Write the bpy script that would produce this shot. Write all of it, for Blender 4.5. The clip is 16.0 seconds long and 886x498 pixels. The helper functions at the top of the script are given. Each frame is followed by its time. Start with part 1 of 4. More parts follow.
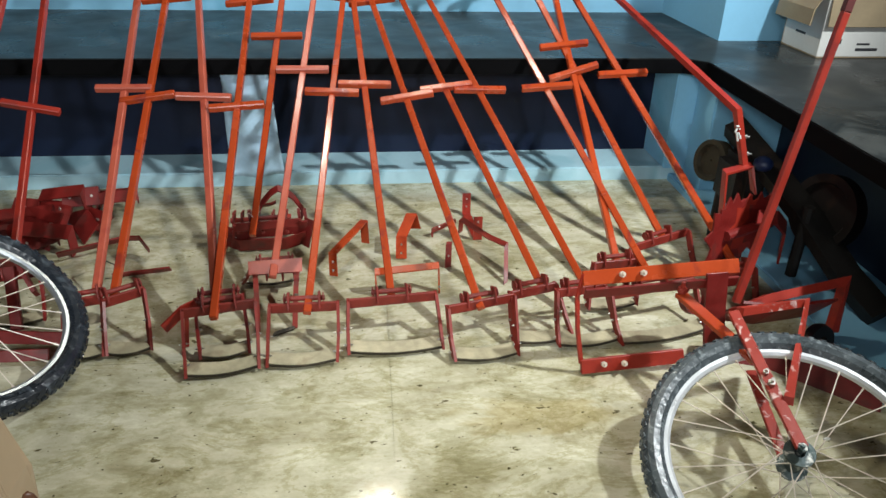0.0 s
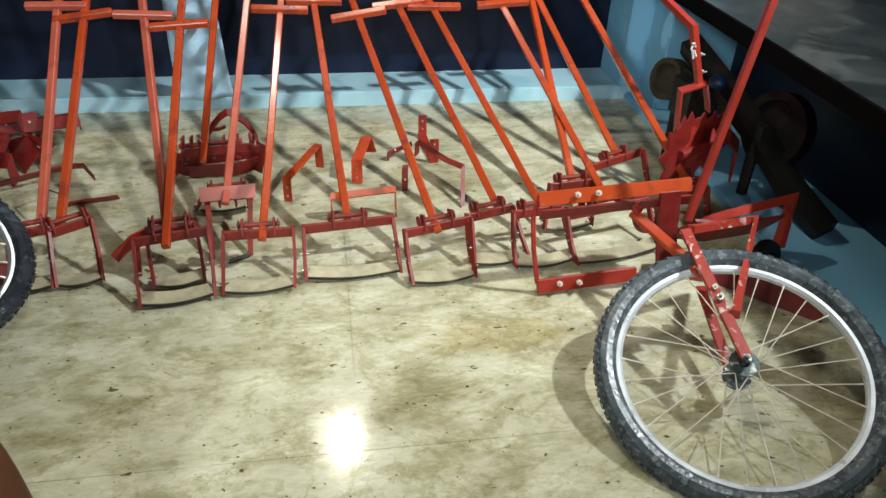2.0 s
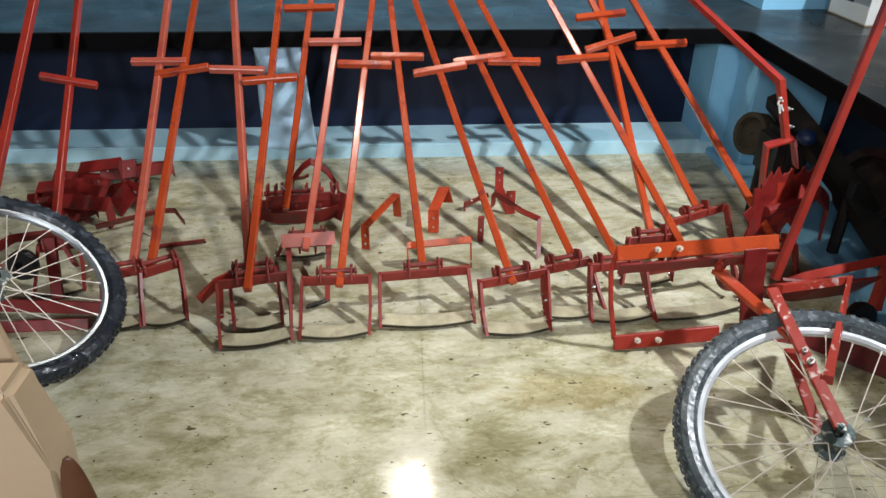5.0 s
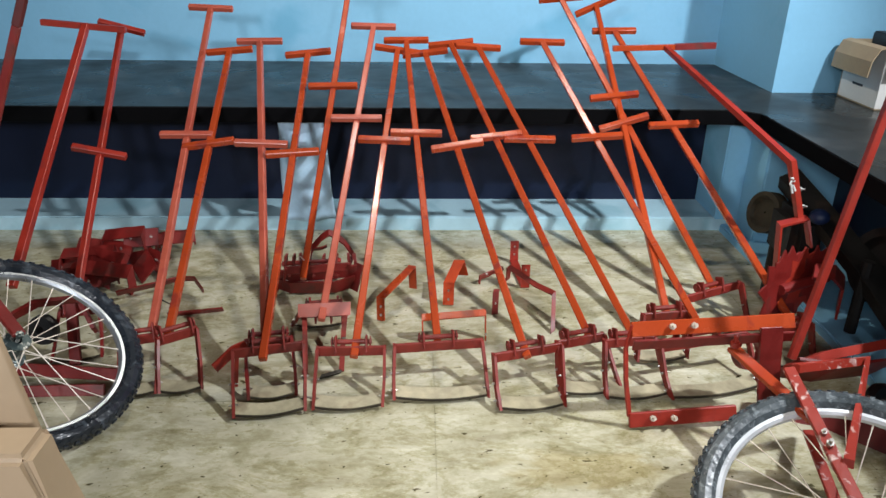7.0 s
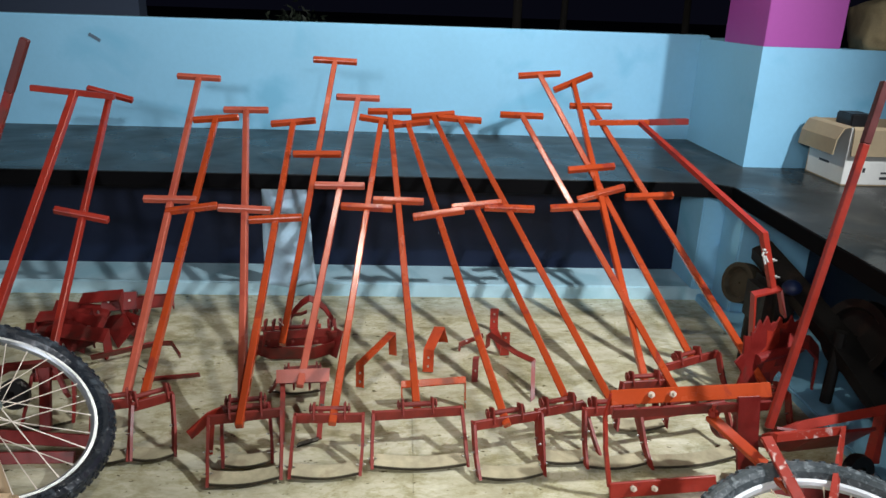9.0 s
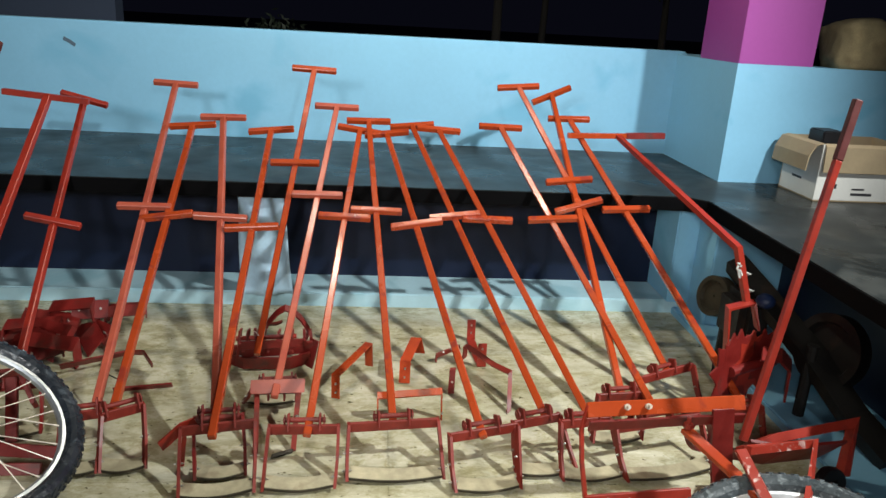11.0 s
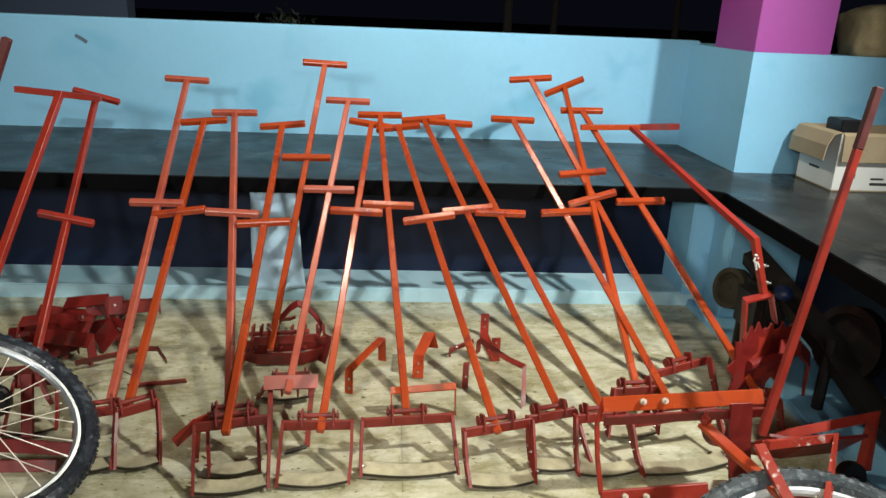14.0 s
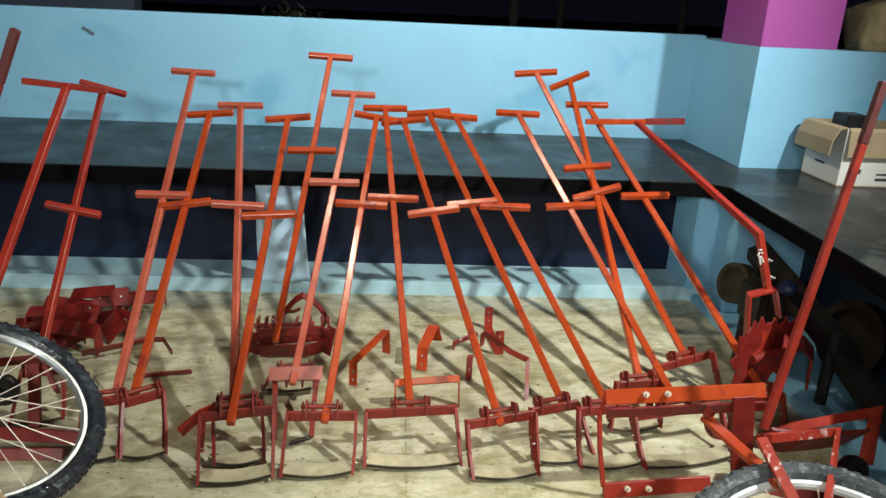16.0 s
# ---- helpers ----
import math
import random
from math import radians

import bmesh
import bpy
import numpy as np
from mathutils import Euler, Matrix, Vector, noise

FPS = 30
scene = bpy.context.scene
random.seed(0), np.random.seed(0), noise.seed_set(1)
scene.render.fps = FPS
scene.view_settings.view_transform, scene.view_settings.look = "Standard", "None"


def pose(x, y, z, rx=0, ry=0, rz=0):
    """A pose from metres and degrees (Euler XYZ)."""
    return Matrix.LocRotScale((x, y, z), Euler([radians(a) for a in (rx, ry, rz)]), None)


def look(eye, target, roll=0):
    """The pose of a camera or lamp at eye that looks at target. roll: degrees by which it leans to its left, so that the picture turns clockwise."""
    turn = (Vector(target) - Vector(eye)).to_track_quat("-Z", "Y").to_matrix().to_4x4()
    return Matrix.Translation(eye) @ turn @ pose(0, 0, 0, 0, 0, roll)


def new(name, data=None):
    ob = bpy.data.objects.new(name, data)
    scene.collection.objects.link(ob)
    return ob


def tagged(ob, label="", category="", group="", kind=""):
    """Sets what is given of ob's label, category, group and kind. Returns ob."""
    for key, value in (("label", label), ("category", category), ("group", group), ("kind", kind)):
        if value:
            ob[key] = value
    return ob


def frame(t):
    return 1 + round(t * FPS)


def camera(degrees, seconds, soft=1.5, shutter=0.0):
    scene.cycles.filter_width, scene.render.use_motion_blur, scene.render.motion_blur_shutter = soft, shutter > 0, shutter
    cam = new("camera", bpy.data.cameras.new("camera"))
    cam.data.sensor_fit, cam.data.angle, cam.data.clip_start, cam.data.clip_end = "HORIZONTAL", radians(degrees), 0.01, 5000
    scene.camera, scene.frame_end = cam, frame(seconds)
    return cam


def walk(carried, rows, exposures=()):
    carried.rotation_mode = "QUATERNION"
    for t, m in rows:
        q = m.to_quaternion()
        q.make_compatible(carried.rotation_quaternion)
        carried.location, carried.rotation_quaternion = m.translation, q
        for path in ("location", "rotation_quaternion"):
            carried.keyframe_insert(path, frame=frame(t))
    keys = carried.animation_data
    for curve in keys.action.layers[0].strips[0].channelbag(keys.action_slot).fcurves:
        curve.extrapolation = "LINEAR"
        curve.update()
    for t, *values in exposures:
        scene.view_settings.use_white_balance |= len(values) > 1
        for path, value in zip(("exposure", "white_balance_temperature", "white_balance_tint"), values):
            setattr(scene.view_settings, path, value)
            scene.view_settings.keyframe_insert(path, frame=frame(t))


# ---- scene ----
cam = camera(63.0, 16.0)
# seconds, place, turn: the camera is held by hand nearly on one spot and tilts up
ROWS = [
    (0, 0.0056, 0.0166, 1.2936, 62.10, -1.25, -5.50),
    (0.5, 0.0158, 0.0133, 1.2926, 60.36, -1.90, -8.14),
    (1, 0.0166, 0.0246, 1.2893, 57.08, -1.89, -8.84),
    (1.5, 0.0145, 0.0307, 1.2919, 56.46, -2.19, -9.07),
    (2, 0.0153, 0.0225, 1.2869, 56.18, -2.00, -8.78),
    (2.5, 0.0210, 0.0259, 1.2859, 53.83, -1.52, -9.20),
    (3, 0.0162, 0.0261, 1.2888, 55.58, -1.55, -7.89),
    (3.5, 0.0164, 0.0243, 1.2823, 56.16, -1.62, -7.49),
    (4, 0.0113, 0.0315, 1.2836, 57.18, -0.72, -5.69),
    (6.5, 0.0050, 0.0088, 1.2953, 64.27, -0.60, -1.68),
    (7, 0.0020, 0.0061, 1.3001, 65.71, -0.72, -1.63),
    (7.5, -0.0000, -0.0000, 1.3000, 67.81, -0.97, -1.96),
    (8, -0.0035, -0.0062, 1.3058, 69.16, -1.28, -2.33),
    (8.5, -0.0026, -0.0099, 1.3055, 70.44, -1.53, -2.60),
    (9, -0.0026, -0.0153, 1.3057, 71.09, -1.89, -2.90),
    (11.5, -0.0060, -0.0078, 1.3018, 72.02, -3.00, -4.69),
    (12, -0.0064, -0.0068, 1.2985, 71.27, -2.93, -4.79),
    (12.5, -0.0017, 0.0073, 1.2960, 70.24, -2.81, -4.55),
    (13, -0.0035, 0.0092, 1.2994, 69.98, -2.17, -3.93),
    (13.5, -0.0028, 0.0085, 1.2993, 71.01, -2.23, -3.68),
    (14, -0.0029, 0.0080, 1.3003, 71.44, -2.29, -3.61),
    (14.5, -0.0017, 0.0058, 1.2994, 71.94, -2.46, -3.63),
    (15, -0.0094, -0.0219, 1.3084, 72.03, -2.65, -3.77),
    (15.5, -0.0052, -0.0052, 1.3017, 71.69, -2.67, -3.71),
    (16, -0.0023, -0.0021, 1.2967, 71.02, -2.46, -3.16),
]
walk(cam, [(t, pose(x, y, z, rx, ry, rz)) for t, x, y, z, rx, ry, rz in ROWS],
     exposures=((0.0, 0.04, 6350, 13), (1.0, 0.12, 6300, 12), (2.5, 0.12, 6250, 11), (4.0, 0.02, 6200, 15), (6.5, 0.02, 6250, 18), (9.0, -0.06, 6300, 17), (11.5, 0.05, 6700, 13), (16.0, 0.07, 6850, 12)))

# ---- light ----
world = bpy.data.worlds.new("night")
scene.world = world
world.use_nodes = True
world.node_tree.nodes["Background"].inputs[0].default_value = (0.009, 0.010, 0.020, 1)
world.node_tree.nodes["Background"].inputs[1].default_value = 0.25


def lamp(name, at, watts, colour, radius):
    data = bpy.data.lights.new(name, "POINT")
    data.energy, data.color, data.shadow_soft_size = watts, colour, radius
    ob = new(name, data)
    ob.location = at
    return ob


def hooded(name, at, target, watts, colour, radius, cone, blend):
    """A lamp under a hood, which lights a wide cone."""
    data = bpy.data.lights.new(name, "SPOT")
    data.energy, data.color, data.shadow_soft_size = watts, colour, radius
    data.spot_size, data.spot_blend = radians(cone), blend
    ob = new(name, data)
    ob.matrix_world = look(at, target)
    return ob


LAMP_MIDDLE = (0.13, 1.60, 2.55)
LAMP_RIGHT = (2.15, 1.40, 2.30)
LAMP_LEFT = (-1.20, -1.75, 2.10)
LAMP_BEHIND = (0.80, -2.00, 2.00)
LAMP_FAR = (0.01, 3.32, 2.42)
hooded("lamp_middle", LAMP_MIDDLE, (0.30, 0.45, 0), 62, (1.0, 0.94, 0.68), 0.05, 70, 0.6)
hooded("lamp_right", LAMP_RIGHT, (-0.20, 3.1, 0.3), 420, (0.94, 1.0, 0.97), 0.05, 108, 1.0)
hooded("lamp_left", LAMP_LEFT, (-0.5, 3.5, 0.40), 385, (0.95, 1.0, 0.98), 0.28, 66, 0.9)
hooded("lamp_behind", LAMP_BEHIND, (0.0, 3.9, 0.75), 130, (0.93, 1.0, 1.0), 0.08, 62, 0.9)
lamp("lamp_far", LAMP_FAR, 60, (1.0, 0.975, 0.80), 0.042)

# ---- materials ----
def material(name, colour, rough=0.5, metal=0.0, vary=0.25, size=6.0, fine=60.0, bump=0.0, dirt=None, dirt_amount=0.0, stretch=(1, 1, 1), coat=0.0, rough_vary=0.1, dirt_size=3.0, spread=0.0, spec=0.5):
    """Paint, metal, stone: a base colour with a broad and a fine variation, worn or dirty patches and a fine relief."""
    m = bpy.data.materials.new(name)
    m.use_nodes = True
    nt = m.node_tree
    n, l = nt.nodes, nt.links
    bsdf = n["Principled BSDF"]
    co = n.new("ShaderNodeTexCoord")
    mp = n.new("ShaderNodeMapping")
    mp.inputs["Scale"].default_value = stretch
    l.new(co.outputs["Object"], mp.inputs["Vector"])

    def tex(scale, detail=4.0, dist=0.0):
        t = n.new("ShaderNodeTexNoise")
        t.inputs["Scale"].default_value, t.inputs["Detail"].default_value = scale, detail
        t.inputs["Distortion"].default_value = dist
        l.new(mp.outputs[0], t.inputs["Vector"])
        return t

    def ramp(src, a, b, c0, c1):
        r = n.new("ShaderNodeValToRGB")
        r.color_ramp.elements[0].position, r.color_ramp.elements[1].position = a, b
        r.color_ramp.elements[0].color, r.color_ramp.elements[1].color = c0, c1
        l.new(src, r.inputs[0])
        return r

    def mix(fac, a, b, kind="MIX"):
        x = n.new("ShaderNodeMix")
        x.data_type, x.blend_type = "RGBA", kind
        if hasattr(fac, "default_value"):
            l.new(fac, x.inputs[0])
        else:
            x.inputs[0].default_value = fac
        for s, v in ((x.inputs[6], a), (x.inputs[7], b)):
            if isinstance(v, tuple):
                s.default_value = v
            else:
                l.new(v, s)
        return x.outputs[2]

    big, small = tex(size, 5.0, 0.4), tex(fine, 3.0)
    lo, hi = 1 - vary, 1 + vary * 0.6
    b = ramp(big.outputs[0], 0.3, 0.7, tuple(c * lo for c in colour) + (1,), tuple(min(1, c * hi) for c in colour) + (1,))
    s = ramp(small.outputs[0], 0.3, 0.7, (1 - vary * 0.6,) * 3 + (1,), (1, 1, 1, 1))
    col = mix(0.8, b.outputs[0], s.outputs[0], "MULTIPLY")
    if spread:
        info = n.new("ShaderNodeObjectInfo")
        v = ramp(info.outputs["Random"], 0, 1, (1 - spread,) * 3 + (1,), (1, 1, 1, 1))
        col = mix(1.0, col, v.outputs[0], "MULTIPLY")
    rr = ramp(big.outputs[0], 0.3, 0.7, (max(0.02, rough - rough_vary),) * 3 + (1,), (min(1, rough + rough_vary),) * 3 + (1,))
    if dirt:
        d = tex(dirt_size, 8.0, 0.6)
        k = ramp(d.outputs[0], 0.62 - dirt_amount * 0.3, 0.72 - dirt_amount * 0.2, (0, 0, 0, 1), (1, 1, 1, 1))
        col = mix(k.outputs[0], col, dirt + (1,))
    l.new(col, bsdf.inputs["Base Color"])
    l.new(rr.outputs[0], bsdf.inputs["Roughness"])
    bsdf.inputs["Metallic"].default_value = metal
    bsdf.inputs["Specular IOR Level"].default_value = spec
    bsdf.inputs["Coat Weight"].default_value = coat
    if bump:
        bp = n.new("ShaderNodeBump")
        bp.inputs["Strength"].default_value, bp.inputs["Distance"].default_value = bump, 0.004
        l.new(small.outputs[0], bp.inputs["Height"])
        l.new(bp.outputs[0], bsdf.inputs["Normal"])
    return m


MATT = material("matt_red_paint", (0.42, 0.052, 0.014), 0.7, 0, 0.2, 7, 80, 0.12, (0.26, 0.03, 0.015), 0.15, dirt_size=14, spec=0.15)
RED = material("red_enamel", (0.42, 0.056, 0.013), 0.24, 0, 0.14, 5, 90, 0.08, (0.26, 0.035, 0.02), 0.12, coat=0.15, dirt_size=14)
# paler, pinker red than RED, for some handles and a cross plate
PALE = material("pale_red_enamel", (0.46, 0.095, 0.055), 0.36, 0, 0.16, 6, 90, 0.08, (0.36, 0.06, 0.04), 0.2, dirt_size=10)
DARK = material("dark_red_paint", (0.20, 0.014, 0.011), 0.45, 0, 0.28, 9, 80, 0.15, (0.10, 0.02, 0.015), 0.25, dirt_size=9)
MACHINE = material("machine_red_paint", (0.34, 0.028, 0.015), 0.42, 0, 0.2, 7, 80, 0.12, (0.20, 0.02, 0.015), 0.2, dirt_size=12)
YOKE = material("worn_yoke_paint", (0.23, 0.021, 0.012), 0.52, 0, 0.28, 12, 80, 0.15, (0.13, 0.02, 0.015), 0.25, dirt_size=16)
EDGE = material("dark_blade_edge", (0.045, 0.035, 0.022), 0.55, 0.2, 0.5, 20, 90, 0.1, (0.20, 0.16, 0.10), 0.2, dirt_size=11)
STEEL = material("bright_steel", (0.62, 0.61, 0.57), 0.4, 1.0, 0.2, 20, 120)
SPOKE = material("spoke_steel", (0.80, 0.72, 0.62), 0.42, 0.25, 0.1, 20, 120)
RIM = material("brushed_rim", (0.74, 0.77, 0.80), 0.34, 0.35, 0.12, 14, 120)
DULL_RIM = material("dull_rim", (0.40, 0.43, 0.46), 0.36, 0.75, 0.2, 14, 120)
# tan base puts the floor's reflection into the worn blade colour
BLADE = material("worn_blade_floor_tint", (0.46, 0.41, 0.27), 0.42, 0.1, 0.28, 16, 70, 0.15, (0.24, 0.19, 0.12), 0.16, dirt_size=9)
CREAM = material("cream_painted_bolt", (0.62, 0.52, 0.42), 0.5, 0, 0.2, 30, 90)
RUBBER = material("tyre_rubber", (0.020, 0.025, 0.032), 0.26, 0, 0.35, 16, 38, 0.9, (0.07, 0.085, 0.10), 0.2, dirt_size=24)
# pale speckles are dust and also glints put into the rubber's colour
DUST_GLINTS = material("dusty_glinting_tyre_rubber", (0.075, 0.092, 0.102), 0.30, 0, 0.35, 22, 60, 0.5, (0.19, 0.22, 0.235), 0.24, dirt_size=70)
CHIPPED = material("chipped_machine_paint", (0.36, 0.035, 0.020), 0.38, 0, 0.2, 7, 80, 0.15, (0.66, 0.50, 0.46), 0.16, dirt_size=38)
HUBGREY = material("muddy_hub_steel", (0.07, 0.10, 0.10), 0.4, 0.4, 0.4, 30, 120, 0.3, (0.66, 0.66, 0.60), 0.30, dirt_size=48)
# brown iron, taken near black to carry the corner's shade
OLD = material("shaded_brown_iron", (0.006, 0.0045, 0.0035), 0.6, 0.2, 0.5, 8, 60, 0.3, (0.022, 0.012, 0.007), 0.15, dirt_size=9)
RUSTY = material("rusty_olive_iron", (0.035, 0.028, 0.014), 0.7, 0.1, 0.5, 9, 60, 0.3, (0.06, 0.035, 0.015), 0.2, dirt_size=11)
GRANITE = material("polished_black_granite", (0.021, 0.024, 0.024), 0.32, 0, 0.45, 4, 220, 0.0, (0.040, 0.043, 0.041), 0.24, rough_vary=0.12, dirt_size=5.0, spec=0.16)
GRIP = material("worn_dark_grip", (0.085, 0.010, 0.009), 0.5, 0, 0.3, 9, 80, 0.15)
GRANITE_EDGE = material("near_black_granite_edge", (0.003, 0.003, 0.0035), 0.6, 0, 0.3, 4, 220, spec=0.04)
BLUE = material("sky_blue_wall_paint", (0.235, 0.525, 0.735), 0.62, 0, 0.07, 1.6, 45, 0.10, (0.16, 0.44, 0.64), 0.16, dirt_size=2.0)
# very dark, even navy for both niche backs
NAVY = material("dark_navy_wall", (0.0055, 0.011, 0.032), 0.42, 0, 0.25, 2, 40, 0.1, spec=0.3)
SILL = material("pale_blue_sill_paint", (0.42, 0.64, 0.72), 0.6, 0, 0.10, 3, 45, 0.1, (0.30, 0.52, 0.60), 0.2, dirt_size=4)
MAGENTA = material("magenta_wall_paint", (0.34, 0.055, 0.30), 0.6, 0, 0.08, 2, 40, 0.1)
CEILING = material("bare_concrete", (0.11, 0.11, 0.11), 0.8, 0, 0.06, 2, 40)
CARD = material("brown_cardboard", (0.35, 0.27, 0.165), 0.8, 0, 0.12, 7, 60, 0.1, (0.34, 0.25, 0.16), 0.2, dirt_size=5)
CARD_WHITE = material("white_printed_cardboard", (0.72, 0.72, 0.68), 0.6, 0, 0.06, 7, 60, 0.05)
PRINT = material("dark_print", (0.04, 0.04, 0.045), 0.6)
BLACK = material("black_plastic", (0.012, 0.012, 0.014), 0.5)
SACK = material("jute_sack", (0.30, 0.24, 0.13), 0.9, 0, 0.3, 9, 150, 0.5, (0.2, 0.15, 0.08), 0.25, dirt_size=6)
SHEET = material("pale_blue_plastic_sheet", (0.40, 0.58, 0.72), 0.35, 0, 0.15, 9, 60, 0.2, (0.30, 0.42, 0.55), 0.25, dirt_size=7)
PLASTIC = material("cream_moulded_plastic", (0.42, 0.31, 0.20), 0.38, 0, 0.06, 3, 60, 0.05)
BROWN = material("brown_painted_leg", (0.10, 0.035, 0.012), 0.5)
SOIL = material("night_ground", (0.022, 0.020, 0.018), 0.95, 0, 0.4, 0.6, 9, 0.3)
BARK = material("tree_bark", (0.020, 0.017, 0.014), 0.9, 0, 0.4, 3, 30, 0.4, stretch=(1, 1, 0.2))
LEAF = material("dark_leaf", (0.016, 0.024, 0.013), 0.6, 0, 0.4, 5, 30)
HOUSE = material("grey_blue_house_paint", (0.06, 0.085, 0.14), 0.8, 0, 0.1, 2, 30)
SMUDGE = material("grey_smudge", (0.10, 0.16, 0.22), 0.7)


def travertine():
    """Polished beige tile with drawn-out veins, cloudy stains and dark pits."""
    m = bpy.data.materials.new("travertine_tile")
    m.use_nodes = True
    n, l = m.node_tree.nodes, m.node_tree.links
    bsdf = n["Principled BSDF"]
    geo = n.new("ShaderNodeNewGeometry")

    def noise(scale, detail, dist, stretch, rough=0.55):
        mp = n.new("ShaderNodeMapping")
        mp.inputs["Scale"].default_value = stretch
        mp.inputs["Rotation"].default_value = (0, 0, radians(-8))
        l.new(geo.outputs["Position"], mp.inputs["Vector"])
        t = n.new("ShaderNodeTexNoise")
        t.inputs["Scale"].default_value, t.inputs["Detail"].default_value, t.inputs["Distortion"].default_value = scale, detail, dist
        t.inputs["Roughness"].default_value = rough
        l.new(mp.outputs[0], t.inputs["Vector"])
        return t.outputs[0]

    def ramp(src, *stops):
        r = n.new("ShaderNodeValToRGB")
        while len(r.color_ramp.elements) < len(stops):
            r.color_ramp.elements.new(0.5)
        for e, (p, c) in zip(r.color_ramp.elements, stops):
            e.position, e.color = p, (*c, 1)
        l.new(src, r.inputs[0])
        return r.outputs[0]

    def mul(a, b, f=1.0):
        x = n.new("ShaderNodeMix")
        x.data_type, x.blend_type = "RGBA", "MULTIPLY"
        x.inputs[0].default_value = f
        l.new(a, x.inputs[6])
        l.new(b, x.inputs[7])
        return x.outputs[2]

    veins = ramp(noise(5.0, 12, 0.45, (0.9, 1.7, 1), 0.72), (0.30, (0.40, 0.365, 0.25)), (0.46, (0.53, 0.50, 0.365)), (0.56, (0.60, 0.57, 0.43)), (0.66, (0.72, 0.70, 0.56)))
    clouds = ramp(noise(3.4, 8, 0.6, (0.8, 1.8, 1)), (0.34, (0.72, 0.70, 0.61)), (0.46, (1, 1, 1)))
    flakes = ramp(noise(7.5, 12, 0.25, (0.85, 1.45, 1), 0.74), (0.38, (0.72, 0.71, 0.61)), (0.46, (0.86, 0.855, 0.79)), (0.49, (0.97, 0.97, 0.94)), (0.60, (1, 1, 1)))
    grain = ramp(noise(70, 4, 0, (0.7, 1.2, 1)), (0.3, (0.90, 0.895, 0.87)), (0.6, (1, 1, 1)))
    pits = ramp(noise(30, 3, 0.3, (0.7, 1.3, 1)), (0.285, (0.22, 0.20, 0.14)), (0.32, (1, 1, 1)))
    lines = ramp(noise(3.2, 14, 0.5, (0.8, 1.4, 1), 0.72), (0.455, (1, 1, 1)), (0.49, (0.80, 0.78, 0.68)), (0.50, (0.86, 0.85, 0.77)), (0.515, (1, 1, 1)))
    specks = ramp(noise(58, 2, 0.2, (0.8, 1.2, 1)), (0.275, (0.20, 0.18, 0.13)), (0.30, (1, 1, 1)))
    # one brown damp stain with a ragged outline
    off = n.new("ShaderNodeVectorMath")
    off.operation = "SUBTRACT"
    off.inputs[1].default_value = (0.44, 1.49, 0)
    l.new(geo.outputs["Position"], off.inputs[0])
    sq = n.new("ShaderNodeVectorMath")
    sq.operation = "MULTIPLY"
    sq.inputs[1].default_value = (3.2, 10.0, 0)
    l.new(off.outputs[0], sq.inputs[0])
    ln = n.new("ShaderNodeVectorMath")
    ln.operation = "LENGTH"
    l.new(sq.outputs[0], ln.inputs[0])
    rag = n.new("ShaderNodeMath")
    rag.operation = "MULTIPLY_ADD"
    rag.inputs[1].default_value = 2.2
    l.new(noise(7, 6, 0.5, (1, 2, 1)), rag.inputs[0])
    l.new(ln.outputs["Value"], rag.inputs[2])
    stain = ramp(rag.outputs[0], (0.0, (0.74, 0.67, 0.52)), (0.80, (0.80, 0.74, 0.60)), (1.0, (1, 1, 1)))
    sc = n.new("ShaderNodeMath")
    sc.operation = "MULTIPLY"
    sc.inputs[1].default_value = 0.52
    l.new(rag.outputs[0], sc.inputs[0])
    stain.node.id_data.links.new(sc.outputs[0], stain.node.inputs[0])
    l.new(mul(mul(mul(mul(mul(mul(mul(veins, clouds), flakes), grain), pits), lines), specks), stain), bsdf.inputs["Base Color"])
    gloss = ramp(noise(9, 5, 0.5, (1, 1, 1)), (0.3, (0.09,) * 3), (0.7, (0.19,) * 3))
    l.new(gloss, bsdf.inputs["Roughness"])
    return m


TILE = travertine()
GROUT = material("tile_joint", (0.46, 0.43, 0.31), 0.8)


# ---- building helpers ----
def mesh_of(bm, name, mat, smooth=False):
    bmesh.ops.recalc_face_normals(bm, faces=bm.faces)
    me = bpy.data.meshes.new(name)
    bm.to_mesh(me)
    bm.free()
    me.materials.append(mat)
    if smooth:
        me.polygons.foreach_set("use_smooth", [True] * len(me.polygons))
    return me


def part(name, bm, mat, parent, label="", smooth=False):
    ob = new(name, mesh_of(bm, name, mat, smooth))
    ob.parent = parent
    if parent is not None and parent.type == "EMPTY":
        ob.matrix_parent_inverse = Matrix.Translation(parent.location).inverted()
    return tagged(ob, label)


def thing(name, at, label, category, group="", kind=""):
    ob = new(name)
    ob.empty_display_size = 0.05
    ob.location = at
    return tagged(ob, label, category, group, kind)


def whole(name, bm, mat, label, category="", group="", kind="", smooth=False):
    return tagged(new(name, mesh_of(bm, name, mat, smooth)), label, category, group, kind)


def box(bm, lo, hi, bevel=0.0):
    """An upright block from corner to corner."""
    lo, hi = Vector(lo), Vector(hi)
    m = Matrix.Translation((lo + hi) / 2) @ Matrix.Diagonal((*(hi - lo), 1))
    g = bmesh.ops.create_cube(bm, size=1, matrix=m)
    if bevel:
        edges = list({e for v in g["verts"] for e in v.link_edges})
        bmesh.ops.bevel(bm, geom=edges, offset=bevel, segments=2, affect="EDGES")
    return bm


